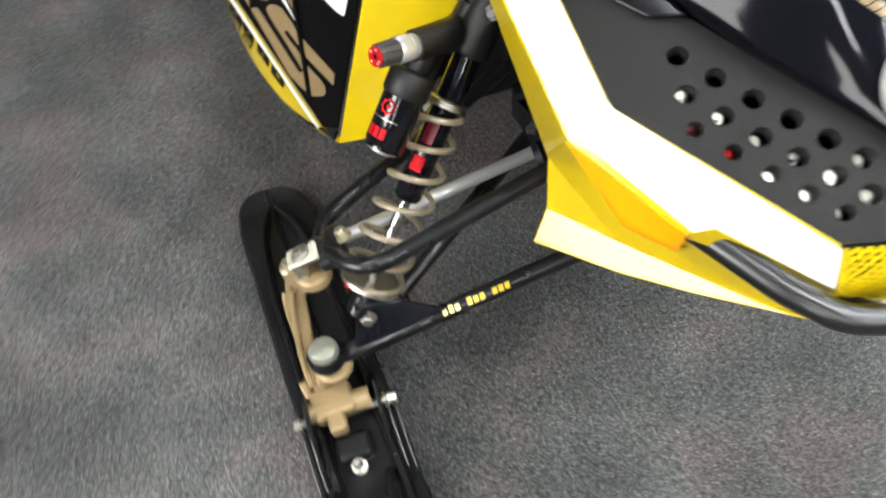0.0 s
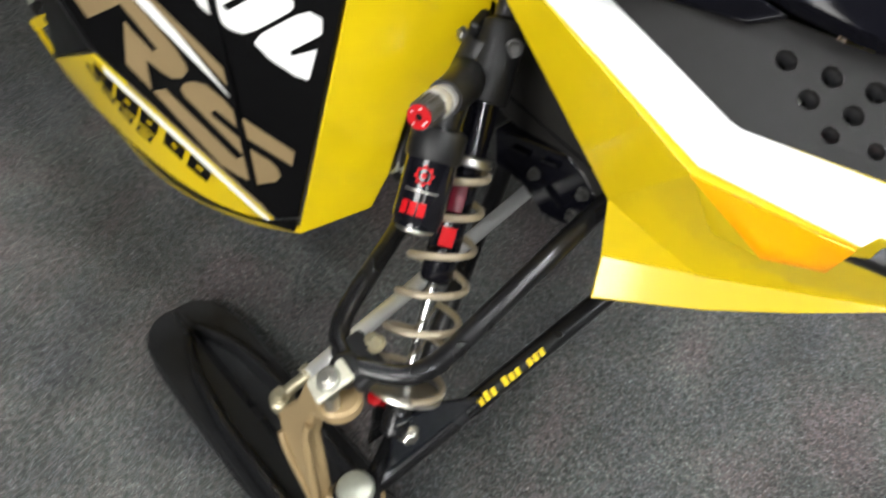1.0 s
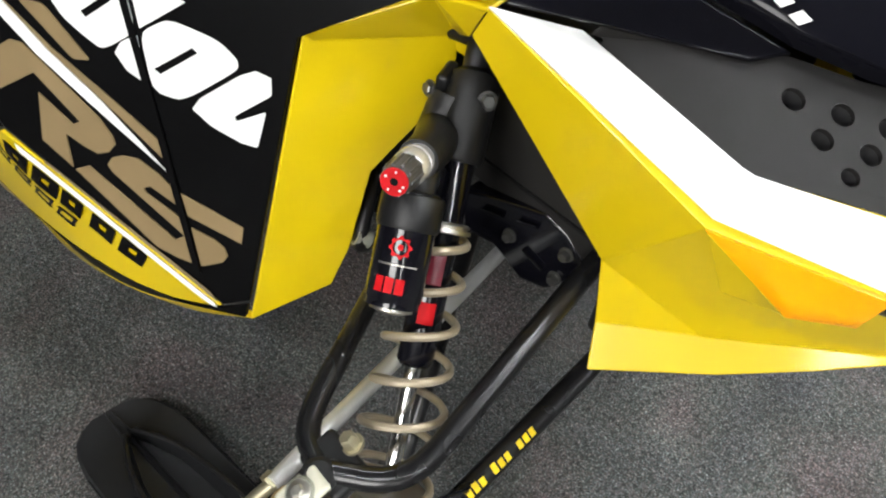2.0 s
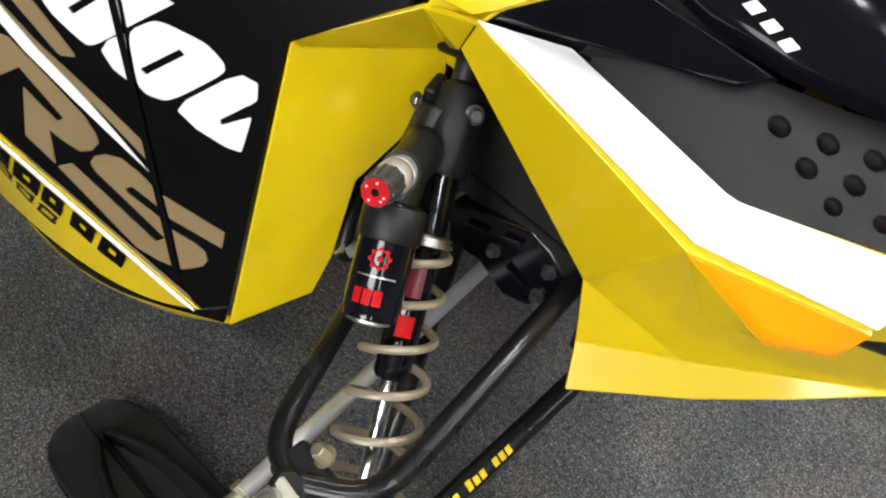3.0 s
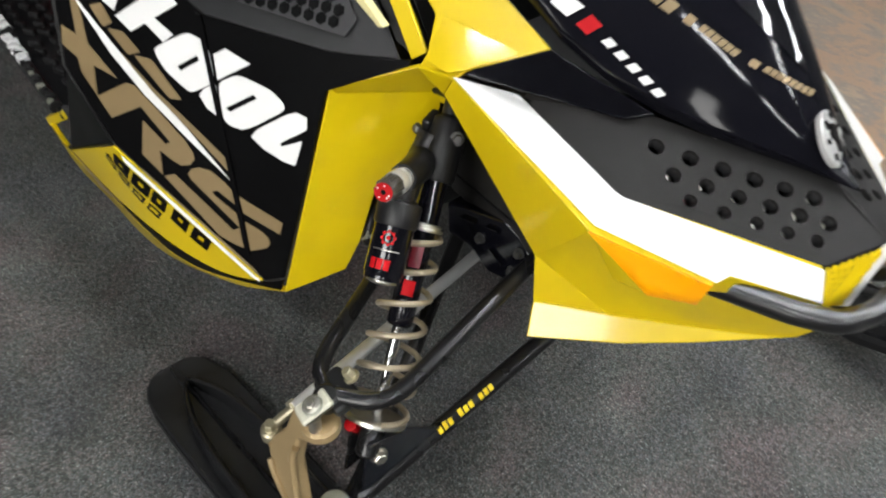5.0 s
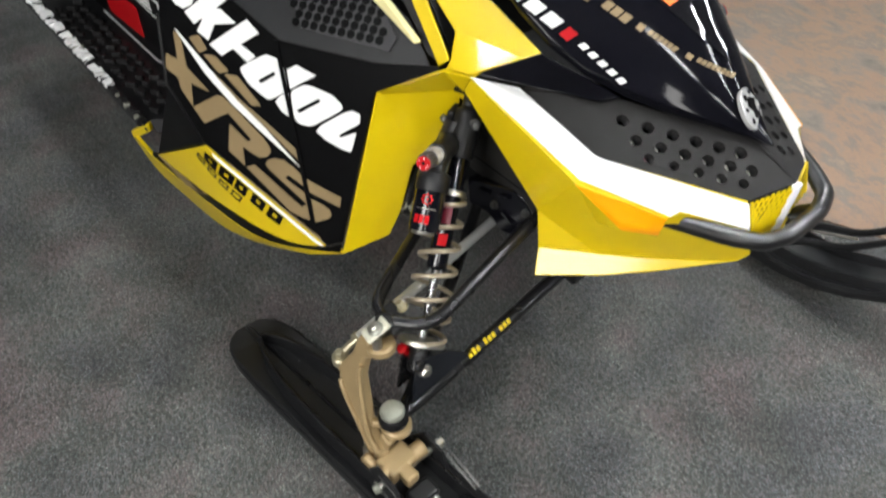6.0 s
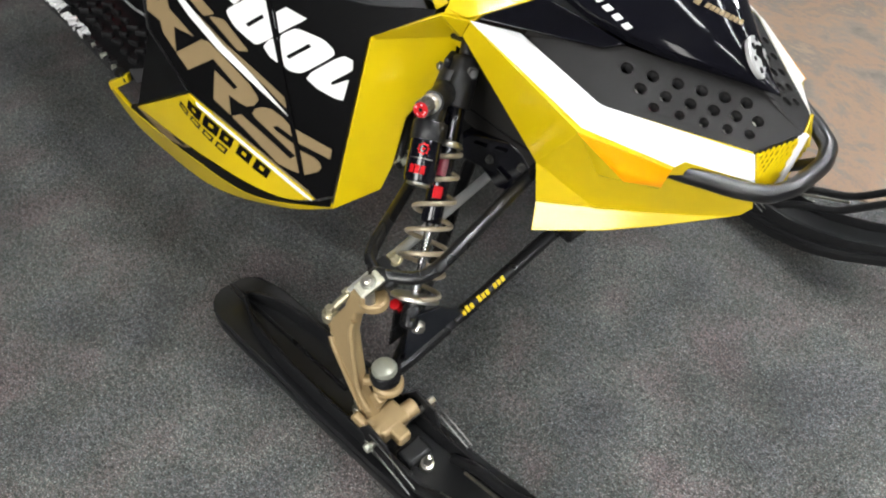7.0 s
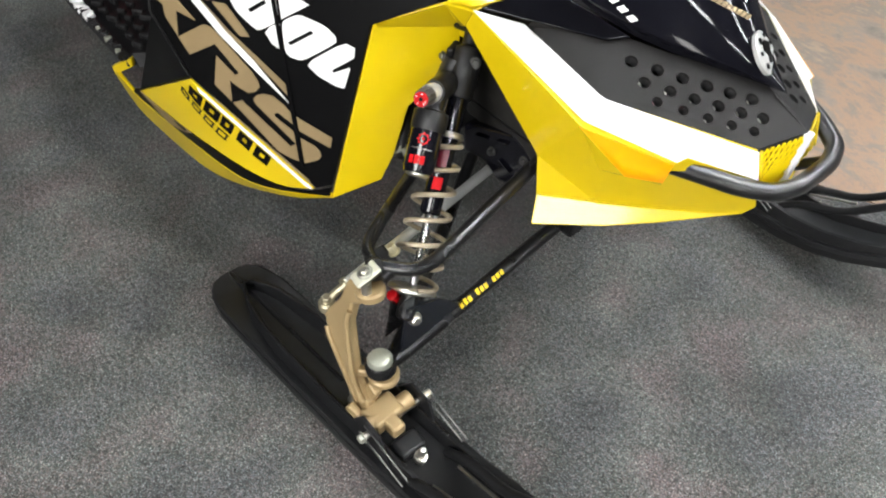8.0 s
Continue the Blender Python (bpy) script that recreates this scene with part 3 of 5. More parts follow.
def side_panel(decals):
    """Black side panel with white, gold and yellow graphics, its upper vent panel and lower pan."""
    rim = [(0.093, 0.203), (0.205, 0.268), (0.207, 0.276), (0.087, 0.257), (-0.101, 0.257), (-0.25, 0.335), (-0.36, 0.36), (-0.365, 0.25), (-0.352, 0.117), (-0.266, 0.012), (0.018, -0.136), (0.052, -0.118)]
    p = part("side_panel", plate(SO, SU, SV, rim, 0.006), BLACK, sled, "satin black side panel", bevel=0.002)
    q = [on_side(0.195, 0.270), on_side(0.087, 0.257), on_side(-0.101, 0.257), on_side(-0.257, 0.331)]
    r = [vec((-0.266, 0.276, 0.768)), vec((-0.300, 0.272, 0.815)), vec((-0.42, 0.262, 0.860)), vec((-0.64, 0.262, 0.90))]
    top = part("upper_panel", shell(q + r, [(0, 4, 5, 1), (1, 5, 6, 2), (2, 6, 7, 3)], 0.006), CHARCOAL, sled, "charcoal upper panel with a mesh vent", bevel=0.003)
    # mesh vent framed in the upper panel
    c0 = (q[1] + q[2] + r[1] + r[2]) / 4
    n = (r[1] - q[2]).cross(r[2] - q[1]).normalized()
    if n.z < 0:
        n = -n
    u = (q[1] - q[2])
    u = (u - n * u.dot(n)).normalized()
    v = n.cross(u)
    frame_rim = [(-0.10, -0.028), (0.075, -0.034), (0.085, -0.010), (0.03, 0.055), (-0.15, 0.05)]
    part("vent_recess", plate(c0, u, v, frame_rim, 0.002, 0.004), LATTICE, top, "recessed mesh vent", smooth=False)
    for i in range(10):
        for j in range(5):
            a, b = -0.112 + 0.0185 * i + 0.009 * (j % 2) - 0.006 * j, -0.020 + 0.0155 * j
            if a < 0.075 - 0.7 * max(0, b + 0.01):
                part("vent_cell", lathe(c0 + u * a + v * b + n * 0.0035, c0 + u * a + v * b + n, [(0, 0.0086), (0.0016, 0.0086)], 6), BLACK, top)
    part("edge_trim", shell([vec((-0.270, 0.256, 0.788)), vec((-0.262, 0.259, 0.791)), vec((-0.405, 0.238, 0.890)), vec((-0.452, 0.232, 0.874))], [(0, 1, 2, 3)], 0.012), PALEYELLOW, top, "pale yellow trim strip", bevel=0.002)
    # dark sheet laid in as the shade beside the trim strip
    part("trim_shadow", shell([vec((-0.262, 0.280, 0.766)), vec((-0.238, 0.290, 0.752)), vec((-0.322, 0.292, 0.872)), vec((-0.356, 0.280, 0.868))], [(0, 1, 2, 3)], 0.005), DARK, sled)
    # the lower pan: yellow flank, black chamfer, and the yellow belly under it
    rail_in = vec((-0.880, -0.041, 0.324))
    a, b = on_side(-0.268, 0.009), on_side(0.016, -0.137)
    hem = curve([rail_in, (-0.690, -0.030, 0.342), (-0.560, -0.012, 0.348), (-0.470, 0.014, 0.341), (-0.400, 0.046, 0.338), b], 4)
    mid = a.lerp(b, 0.5)
    k = len(hem)
    flank = part("lower_flank", shell([a, mid, b] + hem[:-1], [(0, 3 + i, 4 + i) for i in range(0, k // 2)] + [(0, 3 + k // 2, 1)] + [(1, 3 + i, 4 + i) for i in range(k // 2, k - 2)] + [(1, k + 1, 2)], 0.005, lift=0.002), YELLOW, sled, "yellow lower flank with dark plain shapes", bevel=0.002)
    lower = curve([(-0.955, -0.034, 0.268), (-0.886, -0.030, 0.272), (-0.760, -0.020, 0.276), (-0.660, -0.013, 0.288), (-0.570, -0.002, 0.292), (-0.505, 0.016, 0.291), (-0.440, 0.038, 0.305), (-0.370, 0.064, 0.331), (-0.302, 0.087, 0.362)], 4)
    edge = curve([(-0.955, -0.036, 0.276), rail_in, (-0.690, -0.032, 0.340), (-0.560, -0.014, 0.344), (-0.500, 0.002, 0.342), (-0.440, 0.026, 0.336), (-0.390, 0.048, 0.335), (-0.345, 0.070, 0.350), on_side(0.050, -0.122)], 4)
    n = len(lower)
    part("chamfer", shell(lower + edge, [(i, i + 1, n + i + 1, n + i) for i in range(n - 1)], 0.004), BLACK, sled, "black chamfer above the sill")
    belly = curve([(-1.072, -0.034, 0.250), (-0.985, -0.026, 0.198), (-0.880, -0.004, 0.164), (-0.760, 0.000, 0.180), (-0.670, 0.008, 0.196), (-0.570, 0.022, 0.228), (-0.480, 0.042, 0.262), (-0.390, 0.066, 0.300), (-0.300, 0.097, 0.352)], 4)
    brink = curve([(-1.062, -0.037, 0.278), (-0.955, -0.036, 0.270), (-0.830, -0.027, 0.273), (-0.720, -0.018, 0.280), (-0.620, -0.009, 0.288), (-0.530, 0.008, 0.288), (-0.450, 0.034, 0.300), (-0.375, 0.062, 0.328), (-0.300, 0.088, 0.362)], 4)
    part("sill_lip", shell(belly + brink, [(i, i + 1, n + i + 1, n + i) for i in range(n - 1)], 0.010), YELLOW, sled, "rolled yellow sill lip", bevel=0.003)
    part("sill_end", shell([(-1.068, -0.038, 0.258), (-0.994, -0.012, 0.312), (-0.986, -0.014, 0.340), (-1.060, -0.042, 0.288)], [(0, 1, 2, 3)], 0.014), YELLOW, sled, "yellow end of the sill lip", bevel=0.003)
    part("sill_tab", block((-0.885, -0.010, 0.392), (0.060, 0.008, 0.034), (0, -20, 24)), LATTICE, sled, "grey tab above the sill end", bevel=0.002)
    if not FLIP:
        part("gold_corner", shell([hem[0], hem[2], vec((-0.775, -0.028, 0.292)), vec((-0.690, -0.022, 0.318)), hem[5]], [(0, 2, 1), (1, 2, 3, 4)], 0.002, lift=0.003), GOLDPRINT, flank, "gold printed corner")
    # tail of the panel into the footwell
    part("footwell_wall", shell([on_side(-0.365, 0.25), on_side(-0.352, 0.117), on_side(-0.266, 0.012), rail_in, (-1.02, 0.20, 0.34), (-0.95, 0.26, 0.80)], [(0, 1, 4, 5), (1, 2, 3, 4)], 0.005), BLACK, sled)
    if not decals:
        return

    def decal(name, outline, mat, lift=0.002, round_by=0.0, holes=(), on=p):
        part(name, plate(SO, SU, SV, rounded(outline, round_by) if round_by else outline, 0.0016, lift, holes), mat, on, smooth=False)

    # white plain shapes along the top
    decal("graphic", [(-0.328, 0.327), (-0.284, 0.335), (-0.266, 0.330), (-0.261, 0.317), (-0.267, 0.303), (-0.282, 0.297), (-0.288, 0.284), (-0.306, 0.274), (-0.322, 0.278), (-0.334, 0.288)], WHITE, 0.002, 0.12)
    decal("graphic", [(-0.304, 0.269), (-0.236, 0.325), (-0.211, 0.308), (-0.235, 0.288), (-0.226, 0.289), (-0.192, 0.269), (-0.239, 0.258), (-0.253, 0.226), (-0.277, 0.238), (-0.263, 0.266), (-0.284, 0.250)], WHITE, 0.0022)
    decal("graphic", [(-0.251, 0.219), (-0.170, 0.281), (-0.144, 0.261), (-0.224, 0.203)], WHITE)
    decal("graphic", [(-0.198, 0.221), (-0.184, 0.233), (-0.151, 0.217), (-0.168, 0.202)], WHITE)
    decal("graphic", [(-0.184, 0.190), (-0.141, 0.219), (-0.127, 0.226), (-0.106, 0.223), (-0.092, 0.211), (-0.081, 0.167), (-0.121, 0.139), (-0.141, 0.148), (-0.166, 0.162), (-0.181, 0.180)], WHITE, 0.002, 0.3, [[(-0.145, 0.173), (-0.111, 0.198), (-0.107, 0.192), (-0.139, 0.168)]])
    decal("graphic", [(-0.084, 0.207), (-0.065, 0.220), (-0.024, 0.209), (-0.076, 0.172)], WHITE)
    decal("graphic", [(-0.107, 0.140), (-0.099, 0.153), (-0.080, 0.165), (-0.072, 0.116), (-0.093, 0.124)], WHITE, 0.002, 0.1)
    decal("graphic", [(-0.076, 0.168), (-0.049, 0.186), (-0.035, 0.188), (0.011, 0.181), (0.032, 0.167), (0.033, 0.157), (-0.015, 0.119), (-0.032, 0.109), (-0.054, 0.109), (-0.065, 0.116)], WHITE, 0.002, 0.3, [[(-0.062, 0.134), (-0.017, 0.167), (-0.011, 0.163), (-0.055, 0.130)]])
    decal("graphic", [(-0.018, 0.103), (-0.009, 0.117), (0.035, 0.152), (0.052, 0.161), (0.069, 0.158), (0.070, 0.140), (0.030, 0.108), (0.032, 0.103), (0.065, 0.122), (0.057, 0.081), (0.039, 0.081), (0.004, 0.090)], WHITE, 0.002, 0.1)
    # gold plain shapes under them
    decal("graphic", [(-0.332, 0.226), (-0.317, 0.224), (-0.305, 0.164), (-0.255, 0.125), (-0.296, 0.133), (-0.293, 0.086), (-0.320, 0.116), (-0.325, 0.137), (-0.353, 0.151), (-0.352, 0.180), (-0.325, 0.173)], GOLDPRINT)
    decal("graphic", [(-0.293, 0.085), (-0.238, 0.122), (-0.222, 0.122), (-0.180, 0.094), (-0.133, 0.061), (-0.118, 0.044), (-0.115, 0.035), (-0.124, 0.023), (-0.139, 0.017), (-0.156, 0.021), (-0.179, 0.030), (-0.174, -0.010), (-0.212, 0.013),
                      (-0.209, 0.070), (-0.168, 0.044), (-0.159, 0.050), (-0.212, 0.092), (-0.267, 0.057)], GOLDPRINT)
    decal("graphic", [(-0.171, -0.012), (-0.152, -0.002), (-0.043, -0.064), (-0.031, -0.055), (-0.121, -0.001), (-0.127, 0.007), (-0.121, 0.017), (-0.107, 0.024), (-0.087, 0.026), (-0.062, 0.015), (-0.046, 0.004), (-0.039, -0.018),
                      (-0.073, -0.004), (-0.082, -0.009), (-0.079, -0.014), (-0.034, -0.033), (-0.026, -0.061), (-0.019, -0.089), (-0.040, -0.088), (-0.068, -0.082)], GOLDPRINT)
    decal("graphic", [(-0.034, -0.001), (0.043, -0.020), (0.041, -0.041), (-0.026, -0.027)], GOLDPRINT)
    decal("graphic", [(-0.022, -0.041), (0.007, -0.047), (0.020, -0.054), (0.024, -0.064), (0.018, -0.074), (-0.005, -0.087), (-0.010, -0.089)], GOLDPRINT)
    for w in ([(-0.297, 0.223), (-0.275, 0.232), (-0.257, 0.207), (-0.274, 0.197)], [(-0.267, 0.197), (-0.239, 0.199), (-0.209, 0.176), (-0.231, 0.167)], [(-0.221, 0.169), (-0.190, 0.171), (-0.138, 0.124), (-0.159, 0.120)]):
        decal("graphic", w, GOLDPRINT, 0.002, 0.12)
    decal("pinstripe", [(-0.329, 0.233), (-0.318, 0.226), (-0.253, 0.172), (-0.191, 0.123), (-0.127, 0.081), (-0.049, 0.020), (-0.062, 0.028), (-0.142, 0.075), (-0.203, 0.113), (-0.262, 0.160)], WHITE, 0.0024)
    decal("pinstripe", [(-0.244, 0.167), (-0.185, 0.126), (-0.123, 0.092), (-0.057, 0.054), (-0.050, 0.032), (-0.125, 0.082), (-0.190, 0.123)], GOLDPRINT, 0.002)
    decal("seam", [(-0.112, 0.257), (-0.104, 0.257), (-0.009, -0.098), (-0.017, -0.100)], BLACK, 0.0045)
    # dark plain shapes on the yellow flank
    skin = skin_of(flank)
    d = (b - a).normalized()
    fn = (b - a).cross(rail_in - a).normalized()
    if fn.y > 0:
        fn = -fn
    w = fn.cross(d).normalized()
    if w.z > 0:
        w = -w
    at = lambda i, j: a + d * i + w * j  # noqa: E731

    def mark(s0, s1, t0, t1, lean, mat, n=5):
        lay("plain_shape", [at(s0, t1), at(s1, t1), at(s1 + lean, t0), at(s0 + lean, t0)], fn, skin, mat, flank, n, n, 0.003)

    for i, wide in enumerate((0.036, 0.038, 0.030, 0.034, 0.036)):
        s0 = 0.004 + 0.0435 * i
        for c0, c1, t0, t1 in ((0, 1, 0, 0.3), (0, 1, 0.68, 1), (0, 0.34, 0.3, 0.68), (0.66, 1, 0.3, 0.68)):
            mark(s0 + c0 * wide, s0 + c1 * wide, 0.012 + 0.028 * t0, 0.012 + 0.028 * t1, 0.0, BLACK, 3)
    for i in range(4):
        s0 = -0.020 + 0.036 * i
        for c0, c1, t0, t1 in ((0, 0.026, 0.048, 0.051), (0, 0.026, 0.062, 0.065), (0, 0.004, 0.048, 0.065), (0.022, 0.026, 0.048, 0.065)):
            mark(s0 + c0, s0 + c1, t0, t1, 0.004, CAST, 2)
    lay("edge_stripe", [at(0.020, 0.000), at(0.312, -0.002), at(0.318, 0.006), at(0.030, 0.005)], fn, skin, WHITE, flank, 14, 2, 0.004)
    lay("edge_stripe", [at(0.060, -0.007), at(0.300, -0.010), at(0.312, -0.003), at(0.060, -0.001)], SN, skin_of(p), GOLDPRINT, flank, 14, 2, 0.003)


def hood():
    """Gloss black hood, lofted from its lower edge over the ridge to the other side."""
    edge = [(0.250, 0.582, 0.722), (0.203, 0.562, 0.727), (0.145, 0.519, 0.737), (0.038, 0.447, 0.756), (-0.093, 0.386, 0.808), (-0.200, 0.366, 0.902)]
    ridge = [(0.250, MID, 0.725), (0.207, MID, 0.748), (0.152, MID, 0.802), (0.052, MID, 0.910), (-0.060, MID, 1.005), (-0.168, MID, 1.070)]
    bm = bmesh.new()
    rows = []
    for e, r, full_nose in zip(edge, ridge, (0.0, 0.18, 0.16, 0.08, 0, 0)):
        e, r = vec(e), vec(r)
        w = (r - e).length
        band = min(0.022, 0.35 * w)
        crease = e + vec((0.15, -0.30, 0.94)) * band
        half = [e, e.lerp(crease, 0.5), crease, crease.lerp(r, 0.05)] + [crease.lerp(r, t) + vec((0.02, -0.10, 0.12)) * (w * math.sin(math.pi * t) * 0.40) + vec((0.12, -0.06, 0.42)) * (w * math.sin(math.pi * t) * full_nose) for t in (0.3, 0.55, 0.8, 1)]
        full = half + [vec((p.x, 2 * MID - p.y, p.z)) for p in reversed(half[:-1])]
        rows.append([bm.verts.new(p) for p in full])
    for a, b in zip(rows, rows[1:]):
        for i in range(len(a) - 1):
            bm.faces.new([a[i], b[i], b[i + 1], a[i + 1]])
    bm.normal_update()
    bmesh.ops.recalc_face_normals(bm, faces=bm.faces[:])
    if sum(f.normal.z for f in bm.faces) < 0:
        bmesh.ops.reverse_faces(bm, faces=bm.faces[:])
    bmesh.ops.solidify(bm, geom=bm.faces[:], thickness=0.005)
    h = part("hood", bm, HOODBLACK, sled, "gloss black hood", subsurf=1)
    return h


def badge(h):
    """Round silver badge at the nose of the hood, with plain dark shapes."""
    n = vec((0.68, 0.28, 0.66)).normalized()
    c = vec((0.188, MID, 0.763))
    part("badge", lathe(c, c + n, [(-0.004, 0.035), (0.002, 0.036), (0.004, 0.034), (0.0042, 0.030), (0.006, 0.022), (0.0068, 0.010), (0.007, 0.001)], 36), BADGE, h, "round silver badge with dark plain shapes")
    u = vec((0, 1, 0)).cross(n).normalized()
    v = n.cross(u)
    part("badge_mark", plate(c, u, v, rounded([(-0.021, -0.008), (-0.007, -0.020), (0.003, -0.008), (0.018, -0.008), (0.013, 0.008), (-0.002, 0.005), (-0.012, 0.013)], 0.25), 0.002, 0.0082), BLACK, h, smooth=False)
    for a, r in ((0.4, 0.0045), (1.3, 0.0030), (2.0, 0.0040), (2.9, 0.0034), (3.8, 0.0050), (4.6, 0.0030), (5.5, 0.0042)):
        part("badge_mark", plate(c, u, v, rounded([(0.026 * math.cos(a) + r * p, 0.026 * math.sin(a) + r * q) for p, q in ((-1.3, -0.7), (1.0, -0.9), (1.3, 0.6), (-0.8, 1.0))], 0.3), 0.002, 0.0066), BLACK, h, smooth=False)


def cheek():
    part("cheek_panel", shell([(-0.160, 0.304, 0.762), (-0.080, 0.342, 0.768), (0.018, 0.414, 0.756), (0.036, 0.449, 0.760), CR, (-0.155, 0.318, 0.768)], [(0, 1, 2, 3, 4, 5)], 0.008, lift=0.002), TRIMBLACK, sled, "gloss black cheek panel", bevel=0.004)


def nose_mesh():
    """Yellow diamond-mesh vent between the stripe and the keel of the nose."""
    v1, v2 = vec((0.300, MID - 0.004, 0.566)), vec((0.303, MID - 0.004, 0.680))
    a, b = vec(WU) + vec((0.003, 0.003, -0.002)), vec(WD) + vec((0.002, 0.003, -0.006))
    m = part("nose_vent", shell([a, b, v1, v2], [(0, 1, 2, 3)], 0.006), DARK, sled, "yellow diamond-mesh nose vent", smooth=False)
    n = (b - a).cross(v2 - a).normalized()
    if n.x < 0:
        n = -n
    at = lambda s, t: a.lerp(v2, s).lerp(b.lerp(v1, s), t) + n * 0.003  # noqa: E731
    for k in range(-5, 9):
        for lean in (1, -1):
            s0, s1 = k / 8, k / 8 + 0.62
            t0, t1 = (0.0, 1.0) if lean > 0 else (1.0, 0.0)
            if s0 < 0:
                t0, s0 = t0 + (t1 - t0) * (-s0 / 0.62), 0.0
            if s1 > 1:
                t1, s1 = t1 - (t1 - t0) * ((s1 - 1) / (s1 - s0)), 1.0
            if s1 > s0 + 0.02:
                part("mesh_bar", tube([at(s0, t0), at(s1, t1)], 0.0020, 6), YELLOW, m)
    part("mesh_frame", tube([a + n * 0.003, b + n * 0.003], 0.003, 6), YELLOW, m)
    part("keel_strip", tube([v1 + n * 0.004, v2 + n * 0.004], 0.0058, 8), WHITE, m, "white strip along the nose keel")


def bumper():
    half = [(0.190, 0.403, 0.632), (0.285, 0.455, 0.626), (0.327, 0.489, 0.625), (0.343, 0.538, 0.624)]
    full = half + [(x, 2 * MID - y, z) for x, y, z in reversed(half)]
    part("front_bumper", tube(bent(full, 0.016), 0.0150, 16), SATIN, sled, "satin black tubular front bumper loop")
    # short struts down to the frame
    for y in (MID - 0.055, MID + 0.055):
        part("bumper_strut", tube([(0.338, y, 0.622), (0.270, y, 0.560)], 0.010, 10), SATIN, sled)


def lower_frame():
    """Dark bulkhead, belly pan and inner body that carry the panels and arms."""
    part("bulkhead", block((-0.14, MID, 0.60), (0.22, 0.40, 0.27)), GREY, sled, "charcoal plastic bulkhead", bevel=0.01)
    part("pan", block((0.09, MID, 0.53), (0.22, 0.16, 0.06), (0, -10, 0)), DARK, sled, bevel=0.02)
    part("inner_body", block((-0.62, MID, 0.60), (0.66, 0.56, 0.46)), DARK, sled, "dark engine bay body", bevel=0.02)
    part("tunnel", block((-1.45, MID, 0.62), (1.10, 0.66, 0.40)), BLACK, sled, "black tunnel between the running boards", bevel=0.03)
    half = [(0.268, 0.540, 0.520), (0.150, 0.440, 0.490), (0.050, 0.350, 0.470), (-0.01, 0.38, 0.51), (-0.24, 0.38, 0.51)]
    left = [(x, 2 * MID - y, z) for x, y, z in half]
    part("belly_pan", shell(half + left, [(0, 5, 6, 1), (1, 6, 7, 2), (2, 7, 8, 3), (3, 8, 9, 4)], 0.004), DARK, sled, "dark belly pan under the nose")


def arm_bracket():
    """Black pressed bracket that carries the upper arm, with slots and bolts."""
    o, u = vec((-0.130, 0.372, 0.440)), vec((1, 0.10, 0)).normalized()
    v = vec((0, 0.10, 1)).normalized()
    rim = [(-0.100, 0.022), (-0.066, 0.036), (0.016, 0.058), (0.050, 0.050), (0.082, 0.028), (0.086, 0.004), (0.044, -0.046), (0.008, -0.056), (-0.038, -0.032), (-0.086, -0.038)]
    b = part("arm_bracket", plate(o, u, v, rim, 0.034), GLOSS, sled, "black steel suspension bracket", bevel=0.006)
    n = u.cross(v)
    for a0, b0, long, turn in ((-0.050, 0.018, 0.030, 14), (0.000, 0.034, 0.026, 16), (0.018, -0.012, 0.034, -20)):
        c, s = math.cos(radians(turn)), math.sin(radians(turn))
        part("bracket_slot", tube([o + u * (a0 - long / 2 * c) + v * (b0 - long / 2 * s) + n * 0.003, o + u * (a0 + long / 2 * c) + v * (b0 + long / 2 * s) + n * 0.003], 0.005, 8, flat=0.4), GLOSS, b)
    for a0, b0 in ((-0.020, 0.000), (0.056, 0.024), (0.052, -0.018)):
        part("bolt", hexbolt(o + u * a0 + v * b0, n, 0.007, 0.008), DARKROD, b)
    part("lower_bracket", block((-0.01, 0.47, 0.325), (0.08, 0.06, 0.06)), STEEL, sled, bevel=0.006)
    part("coolant_hose", tube(curve([(-0.300, 0.290, 0.500), (-0.268, 0.240, 0.452), (-0.262, 0.232, 0.420), (-0.290, 0.300, 0.380)], 5), 0.009, 10), STEEL, sled, "black rubber hose")
    part("hose_clamp", lathe((-0.268, 0.226, 0.440), (-0.254, 0.250, 0.424), [(0, 0.0125), (0.020, 0.0125)], 14), DULL, sled, "dull zinc hose clamp")


def upper_arm():
    front = bent([(-0.066, 0.026, 0.416), (0.003, 0.074, 0.428), (-0.028, 0.334, 0.490), (-0.032, 0.376, 0.498)], 0.045)
    a = part("upper_arm", tube(front, 0.0125, 14), STEEL, sled, "black tubular upper suspension arm")
    rear = bent([(-0.066, 0.026, 0.416), (-0.118, 0.042, 0.410), (-0.285, 0.375, 0.440)], 0.042)
    part("rear_tube", tube(rear, 0.0125, 14), STEEL, a)
    part("joint_housing", lathe((-0.062, 0.022, 0.400), (-0.058, 0.018, 0.445), [(0, 0.015), (0.004, 0.018), (0.026, 0.018), (0.030, 0.013)], 20), CAST, a)
    part("joint_forging", block((-0.062, 0.040, 0.414), (0.062, 0.044, 0.022), (12, 0, 0)), CAST, a, "dull black forged joint", bevel=0.007)
    part("nut", hexbolt((-0.060, 0.062, 0.430), (-0.35, -0.30, 0.8), 0.0085, 0.014), BRASSY, a, "yellow zinc hex nut")


